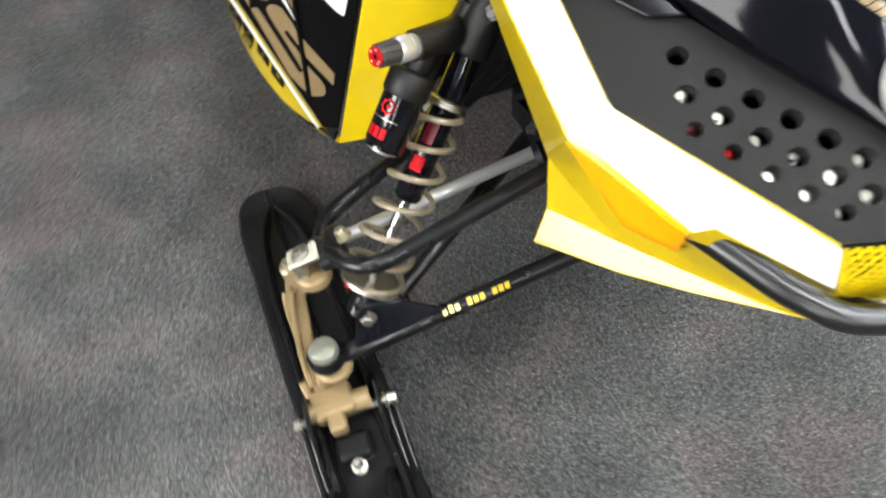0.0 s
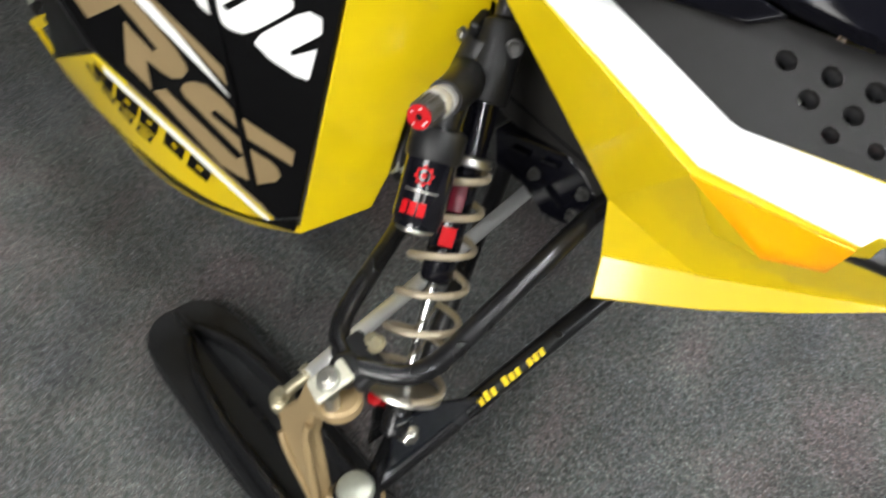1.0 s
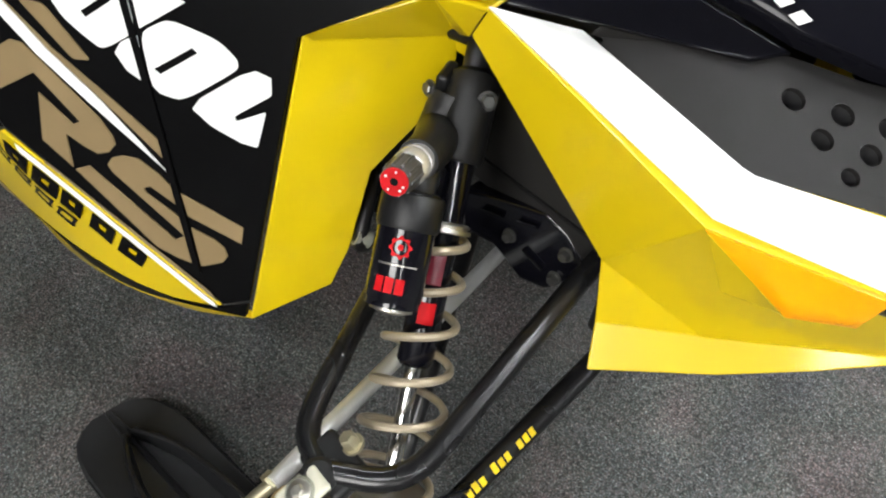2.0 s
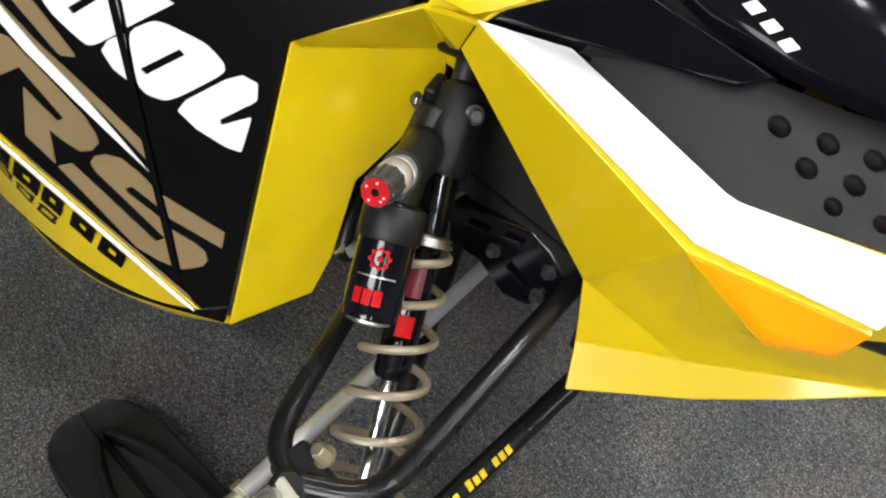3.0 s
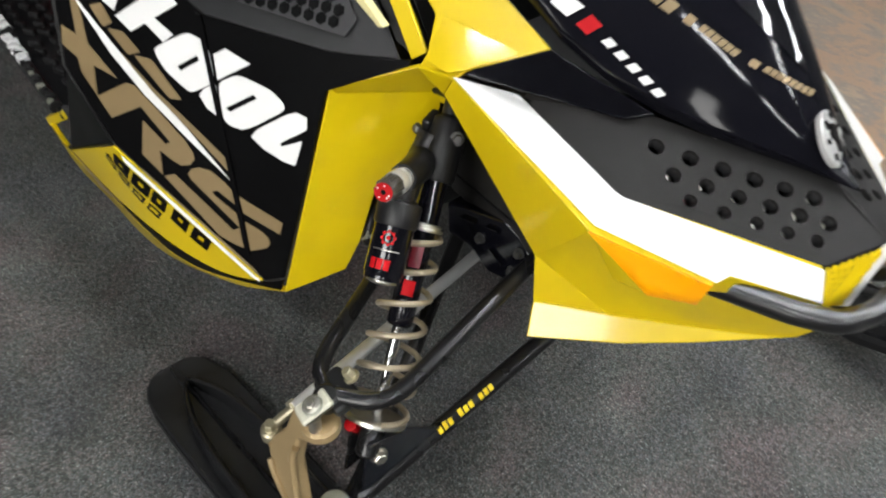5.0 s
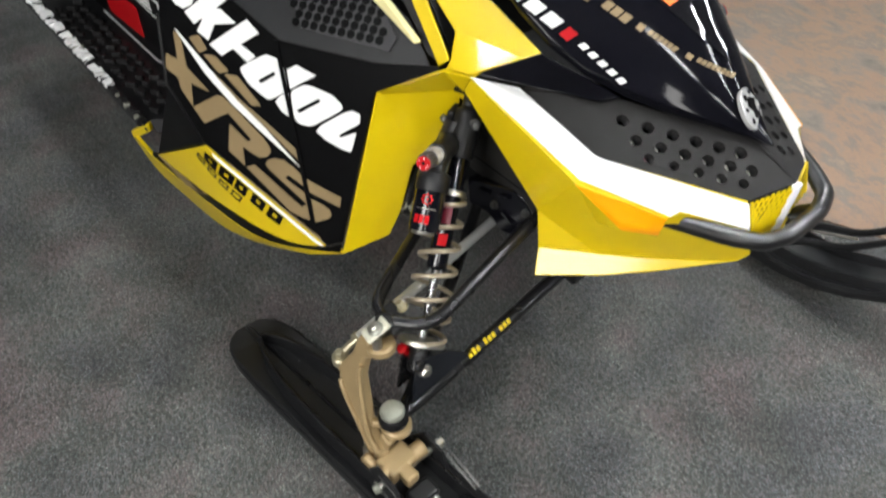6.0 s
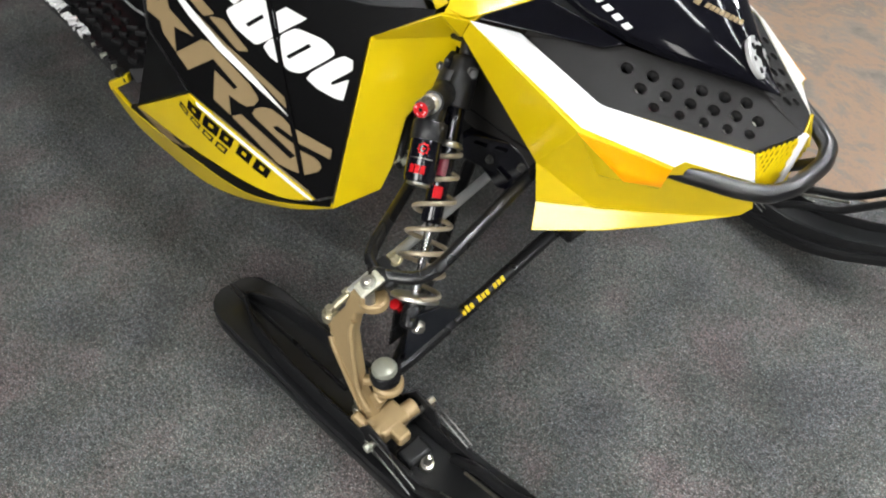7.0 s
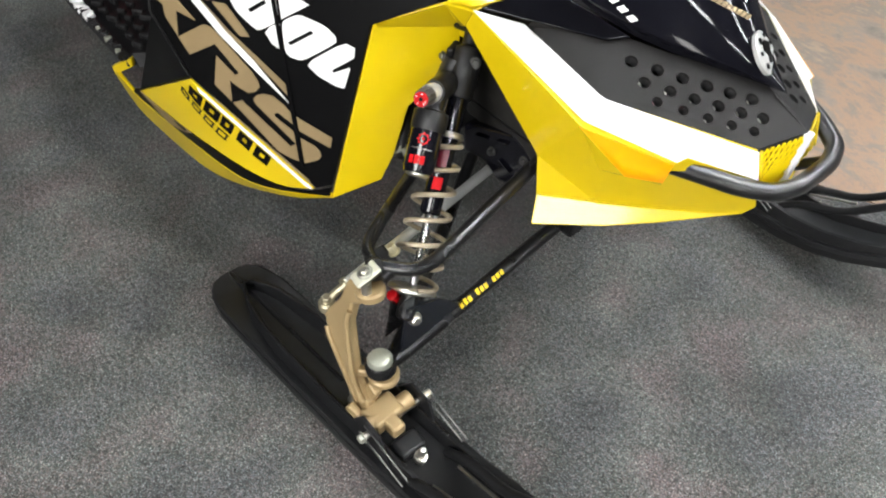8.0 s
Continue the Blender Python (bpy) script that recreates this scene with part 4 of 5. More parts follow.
def lower_arm():
    a = part("lower_arm", tube(curve([(0.006, -0.010, 0.238), (-0.001, 0.050, 0.217), (-0.003, 0.390, 0.305), (-0.003, 0.43, 0.315)], 5), 0.0145, 14), STEEL, sled, "black tubular lower suspension arm with yellow lettering bars")
    part("rear_tube", tube(curve([(0.004, -0.006, 0.238), (-0.03, 0.06, 0.222), (-0.26, 0.43, 0.32)], 5), 0.0135, 14), STEEL, a)
    part("gusset", shell([(-0.006, 0.030, 0.236), (-0.004, 0.135, 0.250), (-0.060, 0.130, 0.246), (-0.026, 0.045, 0.234)], [(0, 1, 2, 3)], 0.006), STEEL, a, bevel=0.002)
    part("shock_mount", shell([(0.004, 0.030, 0.225), (0.004, 0.180, 0.262), (0.002, 0.116, 0.322), (-0.003, 0.048, 0.342)], [(0, 1, 2, 3)], 0.006), BLUESHEEN, a, bevel=0.002)
    part("shock_mount", shell([(-0.040, 0.030, 0.23), (-0.040, 0.125, 0.25), (-0.042, 0.095, 0.318), (-0.042, 0.045, 0.332)], [(0, 1, 2, 3)], 0.006), STEEL, a, bevel=0.002)
    part("mount_bolt", hexbolt((0.002, 0.061, 0.309), (1, -0.25, 0.25), 0.010, 0.010), ZINC, a, "zinc-plated bolt head")
    part("cap_nut", lathe((0.005, -0.018, 0.240), (0.003, -0.019, 0.290), [(0, 0.022), (0.008, 0.0235), (0.015, 0.0235), (0.020, 0.0205), (0.023, 0.012), (0.024, 0.0)], 28), DULL, a, "round dull zinc ball-joint cap")
    part("joint_ring", lathe((0.006, -0.017, 0.222), (0.004, -0.018, 0.260), [(0, 0.024), (0.004, 0.029), (0.024, 0.029), (0.028, 0.026)], 24), STEEL, a)
    # yellow bars in place of the lettering along the tube
    q = vec((-0.002, 0.050, 0.217))
    axis = (vec((-0.003, 0.390, 0.305)) - q).normalized()
    n = vec((0.55, -0.35, 0.75))
    n = (n - axis * n.dot(axis)).normalized()
    w = n.cross(axis)
    for i in range(11):
        s = 0.128 + 0.0104 * i
        if i in (3, 7):
            continue
        tall = 0.0068 if i in (1, 4) else 0.0046
        part("lettering_bar", plate(q + n * 0.0142, axis, w, [(s, -0.0058), (s + 0.0074, -0.0058), (s + 0.0086, tall), (s + 0.0012, tall)], 0.001, 0.0005), YELLOW, a, "yellow lettering bar", smooth=False)


def tie_rod():
    t = part("tie_rod", tube([(-0.122, 0.000, 0.331), (-0.184, 0.350, 0.332), (-0.212, 0.51, 0.334)], 0.0105, 14), ALU, sled, "satin silver steering tie rod")
    part("rod_end", tube([(-0.134, -0.034, 0.296), (-0.128, -0.016, 0.316), (-0.122, 0.004, 0.331)], 0.008, 10), BRASSY, t)
    part("jam_nut", lathe((-0.125, -0.004, 0.326), (-0.134, 0.060, 0.332), [(0, 0.013), (0.012, 0.013)], 6), BRASSY, t, "yellow zinc jam nut")
    part("rod_ball", lathe((-0.133, -0.036, 0.272), (-0.133, -0.036, 0.306), [(0, 0.010), (0.006, 0.016), (0.022, 0.016), (0.028, 0.010)], 18), BRASSY, t)
    part("rod_nut", hexbolt((-0.133, -0.036, 0.297), (0, -0.05, 1), 0.0095, 0.012), BRASSY, t, "yellow zinc nut")


def shock():
    top, bot = vec((-0.207, 0.337, 0.662)), vec((-0.014, 0.055, 0.318))
    d = (bot - top).normalized()
    at = lambda s: top + d * s  # noqa: E731
    s = part("shock_absorber", lathe(at(0.09), at(0.33), [(0, 0.0190), (0.212, 0.0190), (0.217, 0.016)], 24), GLOSS, sled, "black shock absorber with remote reservoir and coil spring")
    part("head_casting", lathe(at(-0.03), at(0.2), [(0, 0.014), (0.034, 0.014), (0.040, 0.024), (0.050, 0.0275), (0.122, 0.0265), (0.128, 0.023)], 24), CAST, s, "dark grey cast shock head")
    part("eye", lathe(at(-0.035) + vec((-0.03, -0.01, 0)), at(-0.035) + vec((0.03, 0.01, 0)), [(0, 0.019), (0.06, 0.019)], 18), CAST, s)
    part("piston_rod", lathe(at(0.29), at(0.47), [(0, 0.0085), (0.17, 0.0085)], 16), CHROME, s, "polished piston rod")
    part("lower_eye", lathe(at(0.455), at(0.51), [(0, 0.014), (0.01, 0.018), (0.04, 0.018), (0.045, 0.012)], 18), STEEL, s)
    part("spring_seat", lathe(at(0.158), at(0.2), [(0, 0.024), (0.002, 0.027), (0.004, 0.027), (0.0045, 0.025), (0.006, 0.025), (0.0065, 0.029), (0.010, 0.029), (0.011, 0.026)], 26), ZINC, s, "bright spring retainer ring")
    part("lower_seat", lathe(at(0.438), at(0.48), [(0, 0.041), (0.004, 0.045), (0.009, 0.045), (0.012, 0.034)], 28), ZINC, s, "bright lower spring seat")
    up = d.orthogonal().normalized()
    side = d.cross(up)
    pts, turns, n = [], 6.6, 170
    for i in range(n + 1):
        t = i / n
        a = 2 * math.pi * turns * t + 0.8
        r = 0.0265 + 0.0165 * min(1, t * 1.3)
        h = 0.163 + 0.277 * (0.85 * t + 0.15 * (3 * t * t - 2 * t ** 3))
        pts.append(at(h) + up * (r * math.cos(a)) + side * (r * math.sin(a)))
    part("coil_spring", tube(pts, 0.0044, 8), SPRING, s, "champagne-coloured coil spring")
    # red panels on the shock body
    n0 = (vec((0.35, -0.35, 0.87)) - d * vec((0.35, -0.35, 0.87)).dot(d)).normalized()
    w = n0.cross(d)
    for h0, h1 in ((0.184, 0.222), (0.240, 0.262)):
        bm = bmesh.new()
        cols = []
        for k in range(7):
            a = (k / 6 - 0.5) * 0.9 + 0.10
            r = n0 * math.cos(a) + w * math.sin(a)
            cols.append((bm.verts.new(at(h0) + r * 0.0194), bm.verts.new(at(h1) + r * 0.0194)))
        for a, b in zip(cols, cols[1:]):
            bm.faces.new([a[0], b[0], b[1], a[1]])
        part("print", bm, DARKRED if h0 < 0.2 else RED, s, "red printed panel")
    # reservoir
    r0 = vec((-0.146, 0.204, 0.612))
    r1 = r0 + d * 0.12
    part("reservoir", lathe(r0, r1, [(0, 0.0270), (0.098, 0.0270), (0.100, 0.0255), (0.106, 0.0255), (0.107, 0.014), (0.112, 0.012)], 28), GLOSS, s, "gloss black reservoir with red print")
    part("reservoir_cap", lathe(r0 - d * 0.002, r1, [(0, 0.022), (0.004, 0.0290), (0.007, 0.0300), (0.032, 0.0300), (0.036, 0.0280)], 28), CAST, s, "dark grey reservoir cap")
    part("reservoir_foot", lathe(r0 + d * 0.1065, r1, [(0, 0.0205), (0.003, 0.0205), (0.006, 0.012)], 24), ZINC, s)
    n1 = (vec((0.42, -0.50, 0.75)) - d * vec((0.42, -0.50, 0.75)).dot(d)).normalized()
    w1 = n1.cross(d)

    def wrap(name, h0, h1, a0, a1, mat, rad=0.0274, steps=5):
        bm = bmesh.new()
        cols = []
        for k in range(steps + 1):
            a = a0 + (a1 - a0) * k / steps
            r = n1 * math.cos(a) + w1 * math.sin(a)
            cols.append((bm.verts.new(r0 + d * h0 + r * rad), bm.verts.new(r0 + d * h1 + r * rad)))
        for a, b in zip(cols, cols[1:]):
            bm.faces.new([a[0], b[0], b[1], a[1]])
        part(name, bm, mat, s)

    for k in range(3):
        wrap("print", 0.078, 0.092, -0.66 + 0.36 * k, -0.36 + 0.36 * k, RED)
    wrap("print", 0.0655, 0.0668, -0.7, 0.7, ZINC)
    c = r0 + d * 0.050 + n1 * 0.0271
    gear = []
    for k in range(32):
        a = 2 * math.pi * k / 32
        gear.append((0.0105 if k % 4 < 2 else 0.0085, a))
    part("emblem", plate(c, w1, n1.cross(w1), [(r * math.cos(a), r * math.sin(a)) for r, a in gear], 0.0012, 0.0012, [disc(0, 0, 0.0070, 20)]), RED, s, "red ring emblem", smooth=False)
    part("emblem_dot", plate(c, w1, n1.cross(w1), disc(0, 0, 0.0028, 10), 0.0012, 0.0012), RED, s, smooth=False)
    # adjuster knob and its bridge to the head
    k0, k1 = vec((-0.157, 0.226, 0.642)), vec((-0.117, 0.150, 0.675))
    k0 = k1 + (k0 - k1).normalized() * 0.088
    kd = (k1 - k0).normalized()
    part("housing", tube(curve([at(0.040) + vec((-0.014, -0.006, 0.002)), at(0.075) + vec((-0.020, -0.012, 0.004)), k0 + kd * -0.022, k0 + kd * 0.020], 6), 0.0255, 20, end=0.0190), CAST, s, "dark cast housing of the adjuster")
    part("bridge_web", tube([k0 + kd * -0.012, tuple(r0 + d * 0.006)], 0.018, 14), STEEL, s)
    part("head_bolt", hexbolt(at(0.030) + vec((0.026, -0.004, 0.010)), (0.75, -0.45, 0.45), 0.0075, 0.007), DARKROD, s)
    ear = part("head_ear", block(at(0.030) + vec((-0.026, -0.012, -0.002)), (0.014, 0.034, 0.052), (0, 8, 24)), CAST, s, bevel=0.005)
    part("ear_bolt", hexbolt(at(0.028) + vec((-0.027, -0.031, 0.004)), (-0.2, -0.9, 0.35), 0.0065, 0.005), DARKROD, ear)
    part("collar", lathe(k0 + kd * 0.018, k1, [(0, 0.0150), (0.004, 0.0164), (0.012, 0.0164), (0.0125, 0.0150), (0.0145, 0.0150), (0.015, 0.0164), (0.029, 0.0164), (0.032, 0.0145)], 28), COLLAR, s, "bright adjuster collar")
    knob = part("knob", lathe(k0 + kd * 0.049, k1, [(0, 0.0146), (0.028, 0.0134), (0.031, 0.0124)], 28), GREYKNOB, s, "grey fluted adjuster knob with a red end")
    ku = kd.orthogonal().normalized()
    kv = kd.cross(ku)
    for k in range(10):
        a = 2 * math.pi * k / 10
        r = ku * math.cos(a) + kv * math.sin(a)
        part("ridge", tube([k0 + kd * 0.051 + r * 0.0142, k0 + kd * 0.077 + r * 0.0130], 0.0018, 6), GREYKNOB, knob)
    part("knob_face", plate(k0 + kd * 0.0805, ku, kv, disc(0, 0, 0.0122, 24), 0.002, 0.001, [disc(0, 0, 0.0036, 12)]), RED, knob, "red knob face with white ticks", smooth=False)
    part("knob_bore", plate(k0 + kd * 0.0802, ku, kv, disc(0, 0, 0.0042, 12), 0.002, 0.0006), BLACK, knob, smooth=False)
    for k in (0.4, 1.7, 2.2, 4.0, 5.2):
        part("tick", plate(k0 + kd * 0.0805, ku, kv, disc(0.0085 * math.cos(k), 0.0085 * math.sin(k), 0.0011, 8), 0.002, 0.0016), WHITE, knob, smooth=False)
    part("valve_cap", lathe((-0.050, 0.058, 0.318), (-0.050, 0.046, 0.338), [(0, 0.010), (0.018, 0.010), (0.020, 0.007)], 14), RED, s, "red valve cap")


def spindle():
    """Gold forged spindle between the upper joint, the lower joint and the ski pin."""
    rim = [(-0.092, 0.386), (-0.044, 0.386), (-0.044, 0.364), (-0.064, 0.350), (-0.062, 0.305), (-0.022, 0.190), (0.016, 0.146), (0.022, 0.104), (-0.006, 0.102),
           (-0.040, 0.160), (-0.096, 0.246), (-0.120, 0.266), (-0.122, 0.292), (-0.098, 0.340)]
    lean = lambda z: -0.046 + 0.30 * max(0.0, z - 0.25)  # noqa: E731
    bm = plate((0, 0, 0), (1, 0, 0), (0, 0, 1), rim, 0.024)
    for v in bm.verts:
        v.co.y += lean(v.co.z) - 0.012
    s = part("spindle", bm, GOLD, sled, "gold forged steering spindle", bevel=0.007)
    at = lambda x, z, o=0.0: (x, lean(z) + o, z)  # noqa: E731
    part("edge_rib", tube(curve([at(-0.108, 0.264, -0.012), at(-0.090, 0.242, -0.012), at(-0.040, 0.166, -0.012), at(-0.006, 0.110, -0.012)], 4), 0.006, 10), GOLD, s)
    part("edge_rib", tube(curve([at(-0.064, 0.335, -0.012), at(-0.062, 0.304, -0.012), at(-0.026, 0.196, -0.012), at(0.006, 0.152, -0.012)], 4), 0.006, 10), GOLD, s)
    part("steer_prong", tube([at(-0.112, 0.278, 0.0), (-0.130, -0.034, 0.276)], 0.013, 14), GOLD, s)
    part("top_lobe", lathe((-0.050, 0.004, 0.366), (-0.054, 0.004, 0.392), [(0, 0.022), (0.004, 0.027), (0.016, 0.027), (0.020, 0.023)], 26), GOLD, s)
    part("lower_lobe", lathe((0.008, -0.012, 0.192), (0.007, -0.012, 0.222), [(0, 0.025), (0.004, 0.030), (0.014, 0.030), (0.018, 0.026)], 26), GOLD, s)
    part("lobe_arm", tube([(-0.026, -0.042, 0.204), (0.004, -0.016, 0.204)], 0.017, 14, flat=0.6), GOLD, s)
    part("web", block((0.004, -0.036, 0.164), (0.030, 0.020, 0.06), (0, 20, 0)), GOLD, s, bevel=0.006)
    part("base", block((0.034, -0.034, 0.122), (0.054, 0.072, 0.036), (0, 0, 4)), GOLD, s, bevel=0.009)
    part("base_barrel", tube([(0.040, -0.074, 0.122), (0.040, 0.026, 0.120)], 0.019, 18), GOLD, s)
    part("base_key", block((0.068, -0.034, 0.124), (0.040, 0.030, 0.030), (0, 0, 4)), GOLD, s, bevel=0.007)
    part("base_tab", block((-0.004, -0.072, 0.118), (0.034, 0.016, 0.026), (0, 25, 12)), GOLD, s, bevel=0.005)
    clevis = part("clevis", block((-0.058, 0.000, 0.4185), (0.034, 0.050, 0.013), (22, 0, -6)), PALE, s, "pale zinc-plated clevis tab", bevel=0.0079)
    up = vec((-0.02, -0.36, 0.93)).normalized()
    o = vec((-0.058, -0.002, 0.4240))
    part("clevis_ring", lathe(o, o + up, [(0, 0.0145), (0.0015, 0.0145), (0.003, 0.0130)], 24), DULL, clevis, "dull zinc washer")
    part("clevis_washer", lathe(o + up * 0.0028, o + up, [(0, 0.0115), (0.0015, 0.0115), (0.002, 0.0105)], 24), ZINC, clevis)
    part("clevis_bolt", hexbolt(o + up * 0.0045, up, 0.0065, 0.006, False), ZINC, clevis)
    part("clevis_pin", lathe((-0.046, -0.008, 0.384), (-0.050, -0.006, 0.42), [(0, 0.009), (0.026, 0.009)], 12), ZINC, s)


def ski():
    """Black plastic ski with raised rails, saddle, pin and grab rods."""
    bm = bmesh.new()
    yc = -0.020
    stations = [(-0.490, 0.026, 0.060, 0.014), (-0.484, 0.044, 0.058, 0.015), (-0.470, 0.060, 0.055, 0.017), (-0.450, 0.070, 0.052, 0.020), (-0.43, 0.075, 0.048, 0.034), (-0.41, 0.078, 0.046, 0.056), (-0.35, 0.080, 0.042, 0.064), (-0.24, 0.081, 0.040, 0.067),
                (-0.10, 0.083, 0.040, 0.060), (0.0, 0.083, 0.040, 0.066), (0.07, 0.083, 0.041, 0.064), (0.14, 0.083, 0.045, 0.060), (0.22, 0.082, 0.055, 0.054), (0.30, 0.081, 0.077, 0.050), (0.38, 0.079, 0.110, 0.046), (0.46, 0.076, 0.158, 0.040), (0.54, 0.070, 0.208, 0.034), (0.62, 0.056, 0.260, 0.026), (0.67, 0.030, 0.292, 0.020)]
    across = (-1, -0.93, -0.74, -0.68, -0.58, -0.50, -0.14, 0.14, 0.50, 0.58, 0.68, 0.74, 0.93, 1)
    lift = (0.0, 0.34, 0.28, 0.95, 1.0, 0.36, 0.30, 0.30, 0.36, 1.0, 0.95, 0.28, 0.34, 0.0)
    rows = []
    for x, w, z, h in stations:
        fan = min(1.0, max(0.15, (x + 0.44) * 8.0))
        rows.append([bm.verts.new((x, yc + 0.10 * (min(x, 0.3) - 0.05) + w * (c if abs(c) > 0.8 or abs(c) < 0.3 else c * fan), z + (h - 0.012) * k + 0.012)) for c, k in zip(across, lift)])
    for a, b in zip(rows, rows[1:]):
        for i in range(len(across) - 1):
            bm.faces.new([a[i], b[i], b[i + 1], a[i + 1]])
    top = bm.faces[:]
    low = {v: bm.verts.new((v.co.x, v.co.y, stations[r][2] - 0.006)) for r, row in enumerate(rows) for v in row}
    for f in top:
        bm.faces.new([low[v] for v in reversed(f.verts)])
    for e in [e for e in bm.edges if len(e.link_faces) == 1 and e.verts[0] in low and e.verts[1] in low]:
        l = e.link_loops[0]
        p, q = l.vert, l.link_loop_next.vert
        bm.faces.new([q, p, low[p], low[q]])
    bmesh.ops.recalc_face_normals(bm, faces=bm.faces[:])
    k = part("ski", bm, RUBBER, sled, "black plastic ski with raised rails", bevel=0.003)
    for c, rise, r, i0, i1 in ((-0.62, 0.97, 0.0042, 4, 12), (0.62, 0.97, 0.0042, 4, 12), (0.0, 0.34, 0.0046, 4, 9), (-0.97, 0.12, 0.0026, 5, 14), (0.97, 0.12, 0.0026, 5, 14)):
        line = []
        for x, w, z, h in stations[i0:i1]:
            fan = min(1.0, max(0.15, (x + 0.44) * 8.0)) if abs(c) < 0.8 else 1.0
            line.append((x, yc + 0.10 * (min(x, 0.3) - 0.05) + w * c * fan, z + (h - 0.012) * rise + 0.012))
        part("ridge", tube(curve(line, 3), r, 8), STEEL, k)
    keel = [(-0.44, 0.046), (-0.38, 0.018), (0.02, 0.012), (0.16, 0.016), (0.26, 0.042), (0.36, 0.092)]
    top_of = lambda x: 0.042 + max(0.0, x - 0.12) * 0.2  # noqa: E731
    bm = bmesh.new()
    rows = [[bm.verts.new((x, yc + 0.10 * (x - 0.05) + o, z)) for o, z in ((-0.034, max(top_of(x), low + 0.004)), (-0.014, low), (0.014, low), (0.034, max(top_of(x), low + 0.004)))] for x, low in keel]
    for p, q in zip(rows, rows[1:]):
        for i in range(4):
            bm.faces.new([p[i], p[(i + 1) % 4], q[(i + 1) % 4], q[i]])
    bm.faces.new(rows[0])
    bm.faces.new(list(reversed(rows[-1])))
    bmesh.ops.recalc_face_normals(bm, faces=bm.faces[:])
    part("keel", bm, RUBBER, k, bevel=0.004)
    part("runner", tube([(-0.38, yc - 0.043, 0.010), (0.02, yc - 0.003, 0.007), (0.16, yc + 0.011, 0.011), (0.26, yc + 0.021, 0.037)], 0.007, 8), ZINC, k, "steel wear runner")
    for y in (-0.080, 0.036):
        part("saddle_wall", shell([(-0.03, y, 0.055), (0.125, y, 0.055), (0.085, y, 0.150), (0.030, y, 0.152)], [(0, 1, 2, 3)], 0.006), RUBBER, k, bevel=0.002)
    part("pin", tube([(0.053, -0.098, 0.122), (0.053, 0.056, 0.118)], 0.007, 12), ZINC, k)
    part("pin_head", hexbolt((0.053, -0.092, 0.122), (0, -1, 0), 0.009, 0.009), DULL, k, "zinc pin bolt head")
    part("pin_nut", hexbolt((0.053, 0.046, 0.118), (0, 1, 0), 0.010, 0.018), ZINC, k, "zinc pin nut")
    part("stud", lathe((-0.040, -0.052, 0.082), (-0.040, -0.052, 0.14), [(0, 0.010), (0.012, 0.010), (0.013, 0.006), (0.040, 0.006), (0.044, 0.004)], 14), ZINC, k, "bright upright stud")
    part("stud", lathe((0.132, -0.020, 0.068), (0.140, -0.020, 0.12), [(0, 0.013), (0.018, 0.013), (0.019, 0.007), (0.045, 0.008), (0.050, 0.005)], 14), ZINC, k, "bright upright stud")
    part("stopper", block((0.100, -0.022, 0.074), (0.045, 0.06, 0.036)), RUBBER, k, bevel=0.010)
    for y, z in ((-0.094, 0.128), (-0.082, 0.134), (0.050, 0.128), (0.062, 0.124)):
        part("grab_rod", tube(curve([(0.040, y, z), (0.10, y + 0.002, z - 0.008), (0.165, y + 0.006, z - 0.030)], 4), 0.0016, 6), DARKROD, k, "thin dark steel rod")
    for o in (-0.030, 0.030):
        part("handle_stay", tube([(0.205, yc + o, 0.118), (0.312, yc + o * 0.8, 0.172)], 0.0035, 8), ZINC, k, "thin bright handle stay")
    part("tip_handle", tube(curve([(0.16, yc - 0.045, 0.085), (0.22, yc - 0.044, 0.136), (0.31, yc - 0.040, 0.182), (0.40, yc - 0.036, 0.270), (0.50, yc - 0.028, 0.335), (0.60, yc, 0.355), (0.50, yc + 0.028, 0.335), (0.40, yc + 0.036, 0.270), (0.31, yc + 0.040, 0.182), (0.22, yc + 0.044, 0.136), (0.16, yc + 0.045, 0.085)], 5), 0.010, 10), RUBBER, k, "black ski tip handle loop")
    part("rivet", lathe((0.232, yc - 0.050, 0.086), (0.232, yc - 0.066, 0.086), [(0, 0.008), (0.012, 0.008), (0.014, 0.005)], 14), ZINC, k, "bright side bolt")


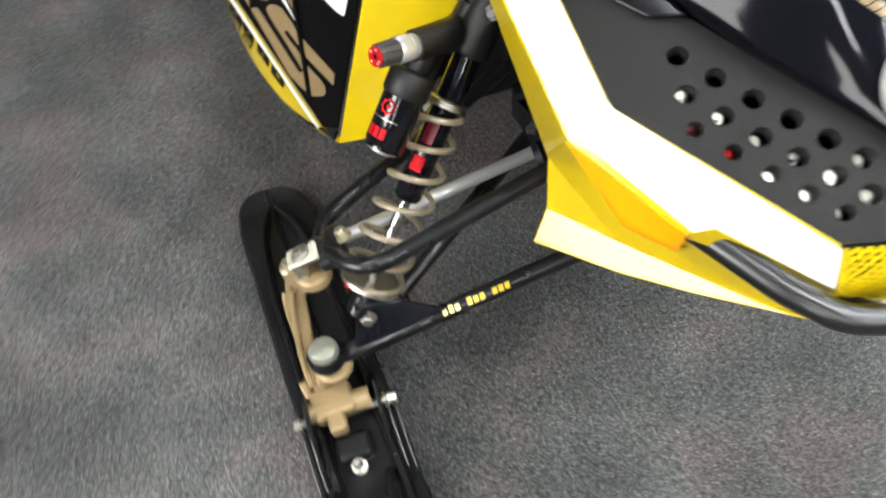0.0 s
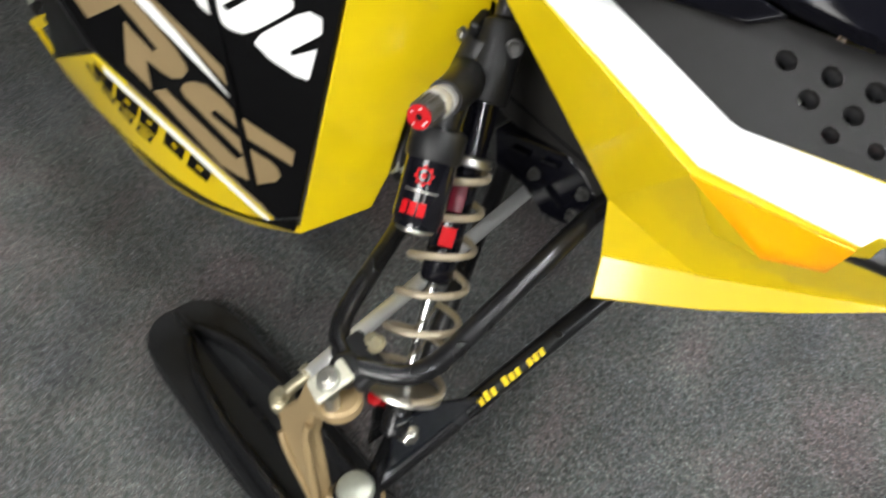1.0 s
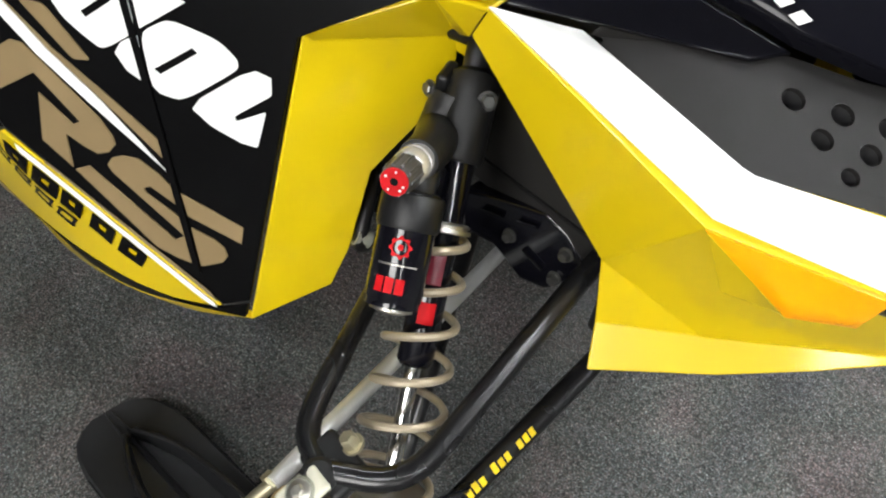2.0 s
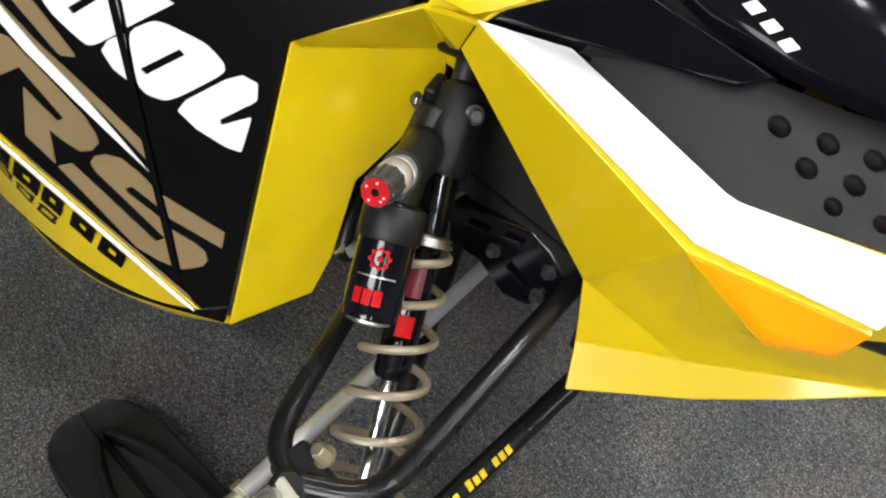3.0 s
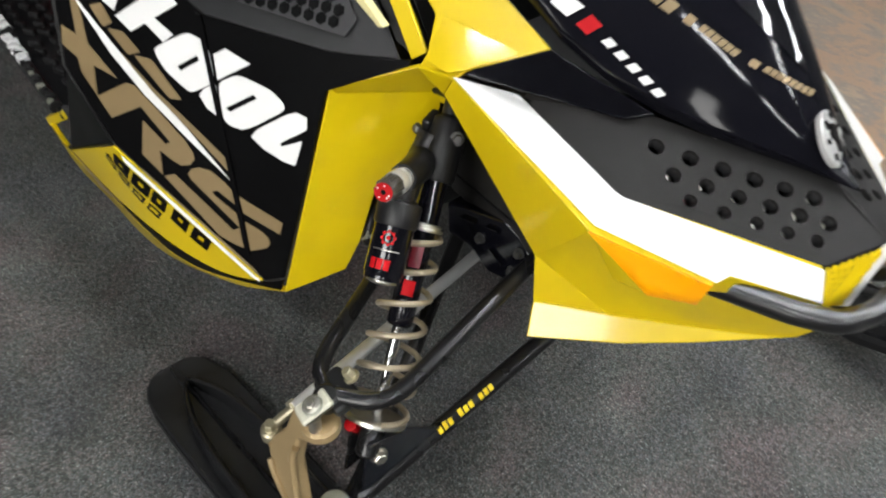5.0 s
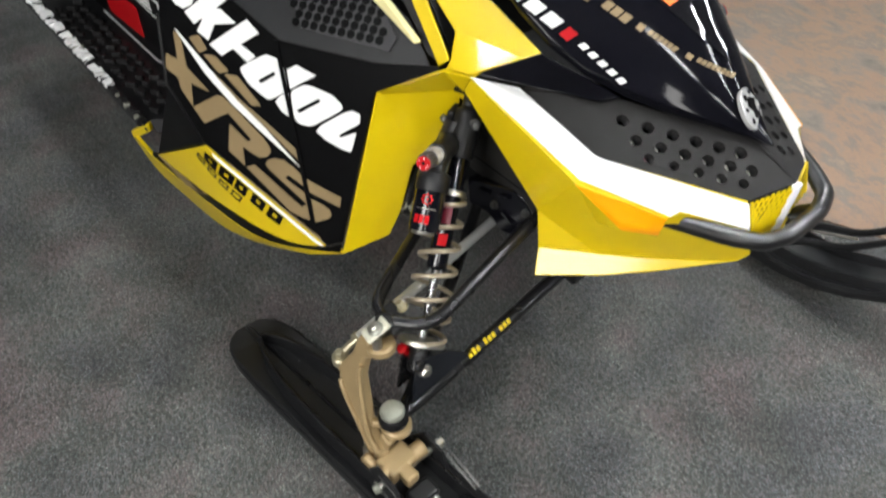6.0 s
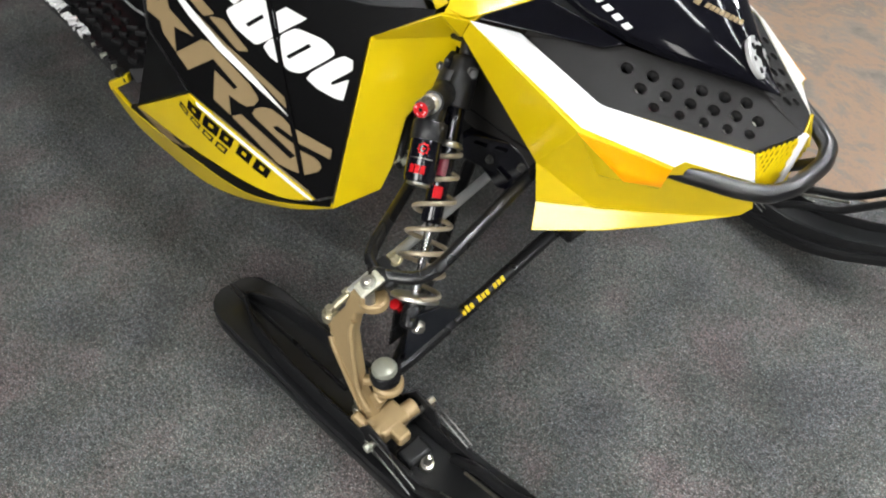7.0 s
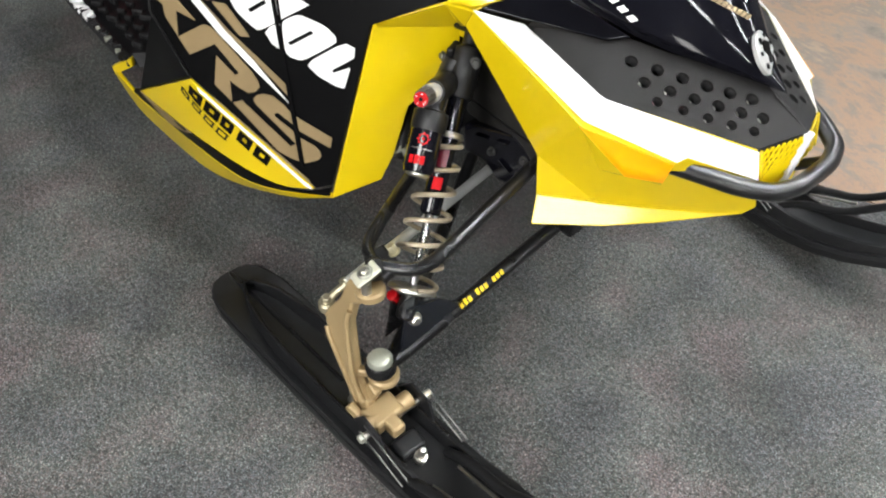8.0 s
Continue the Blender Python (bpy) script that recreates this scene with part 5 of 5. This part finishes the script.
def running_board():
    """Black running board with raised teeth and a bright serrated edge."""
    b = part("running_board", block((-1.50, 0.10, 0.320), (1.0, 0.24, 0.02)), RUBBER, sled, "black running board with a bright serrated edge", bevel=0.004)
    part("board_edge", tube([(-1.02, -0.018, 0.330), (-2.0, -0.018, 0.330)], 0.014, 8), CHARCOAL, b, "dark metal edge")
    rnd = random.Random(4)
    for i in range(64):
        x = -1.03 - 0.0148 * i
        # teeth past the first dozen carry the window's reflection as whiter colour
        window_lit = i > 11
        wide = rnd.uniform(0.010, 0.018) + (rnd.uniform(0.008, 0.020) if window_lit else 0.0)
        part("tooth", block((x, -0.028 + wide / 2 + rnd.uniform(-0.003, 0.003), 0.343 + rnd.uniform(-0.003, 0.003)), (rnd.uniform(0.007, 0.014), wide, 0.012), (rnd.uniform(-18, 18), 0, rnd.uniform(-24, 24))), WINDOWLIT if window_lit and i % 7 else (DULL if i % 4 == 0 else CHARCOAL), b, bevel=0.002)
    for i in range(15):
        for j in range(3):
            part("lug", block((-1.04 - 0.048 * i + 0.022 * (j % 2) + rnd.uniform(-0.006, 0.006), 0.028 + 0.034 * j + rnd.uniform(-0.004, 0.004), 0.336), (rnd.uniform(0.022, 0.034), 0.014, 0.016), (rnd.uniform(-10, 10), 0, 30 + rnd.uniform(-16, 16))), CHARCOAL, b, bevel=0.004)
    wall = part("tunnel_wall", block((-1.40, 0.150, 0.56), (1.06, 0.026, 0.44)), BLACK, sled, "black tunnel side with stickers", bevel=0.003)
    part("foot_strip", tube([(-1.02, 0.126, 0.392), (-1.24, 0.130, 0.350), (-1.60, 0.132, 0.344)], 0.0035, 6), ALU, wall, "thin bright edging")
    part("red_sticker", plate((-1.43, 0.137, 0.415), (1, 0, 0), (0, 0, 1), rounded([(-0.12, -0.05), (0.12, -0.035), (0.12, 0.058), (-0.12, 0.04)], 0.08), 0.002, 0.0015), RED, wall, "red warning sticker", smooth=False)
    part("label_sticker", plate((-1.215, 0.137, 0.530), (1, 0, 0), (0, 0, 1), [(-0.09, -0.028), (0.085, -0.034), (0.085, 0.026), (-0.09, 0.032)], 0.002, 0.0015), WHITE, wall, "small white-edged label", smooth=False)
    part("label_field", plate((-1.215, 0.137, 0.530), (1, 0, 0), (0, 0, 1), [(-0.083, -0.022), (0.078, -0.028), (0.078, 0.020), (-0.083, 0.026)], 0.001, 0.0025), BLACK, wall, smooth=False)
    for k in range(3):
        part("label_bar", plate((-1.215, 0.137, 0.530), (1, 0, 0), (0, 0, 1), [(-0.04, -0.018 + 0.013 * k), (0.03, -0.018 + 0.013 * k), (0.03, -0.010 + 0.013 * k), (-0.04, -0.010 + 0.013 * k)], 0.001, 0.0033), WHITE, wall, smooth=False)


def hood_prints(h):
    """Plain blocks for the hood's prints, and the dark headlight lens."""
    skin = skin_of(h)
    n = vec((0.52, -0.80, 0.30)).normalized()

    def row(p, q, tall, cells, mat, gap=0.18, slant=0.25, label=""):
        p, q = vec(p), vec(q)
        u = (q - p) / cells
        v = n.cross(u).normalized() * tall
        if v.z < 0:
            v = -v
        for k in range(cells):
            o = p + u * k
            lay("print_block", [o, o + u * (1 - gap), o + u * (1 - gap + slant) + v, o + u * slant + v], n, skin, mat, h, label=label)

    row((-0.176, 0.377, 0.885), (-0.088, 0.410, 0.840), 0.020, 3, WHITE, 0.25)
    row((-0.084, 0.412, 0.838), (-0.062, 0.420, 0.826), 0.019, 1, RED, 0.3)
    row((-0.054, 0.427, 0.826), (0.024, 0.467, 0.773), 0.0095, 5, WHITE, 0.42)
    row((-0.100, 0.429, 0.900), (-0.062, 0.446, 0.888), 0.013, 3, GOLDPRINT)
    row((-0.046, 0.456, 0.885), (-0.004, 0.476, 0.865), 0.014, 3, GOLDPRINT)
    row((0.008, 0.483, 0.862), (0.018, 0.488, 0.857), 0.011, 1, GOLDPRINT, 0.1, 0.1)
    row((0.025, 0.492, 0.857), (0.070, 0.514, 0.836), 0.008, 6, GOLDPRINT)
    row((0.084, 0.521, 0.832), (0.094, 0.526, 0.828), 0.008, 1, GOLDPRINT, 0.1, 0.1)
    row((0.100, 0.530, 0.828), (0.160, 0.557, 0.810), 0.007, 8, GOLDPRINT)
    lens = lay("headlight_lens", [(-0.021, 0.494, 0.926), (0.141, 0.560, 0.838), (0.100, 0.566, 0.880), (0.020, 0.566, 0.955)], (0.3, -0.75, 0.6), skin, LENS, h, nu=10, nv=4, lift=0.003, label="dark glossy headlight lens")
    lay("marker", [(0.000, 0.502, 0.922), (0.036, 0.517, 0.902), (0.048, 0.540, 0.925), (0.012, 0.526, 0.945)], (0.3, -0.75, 0.6), skin, ORANGE, h, nu=4, nv=4, lift=0.0045, label="orange marker in the headlight")
    return lens


hull = hood()
hood_prints(hull)
bumper()
lower_frame()
badge(hull)
for FLIP in (False, True):
    fairing()
    grille()
    crest()
    well()
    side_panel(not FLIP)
    cheek()
    nose_mesh()
    arm_bracket()
    upper_arm()
    lower_arm()
    tie_rod()
    shock()
    spindle()
    ski()
    running_board()
FLIP = False
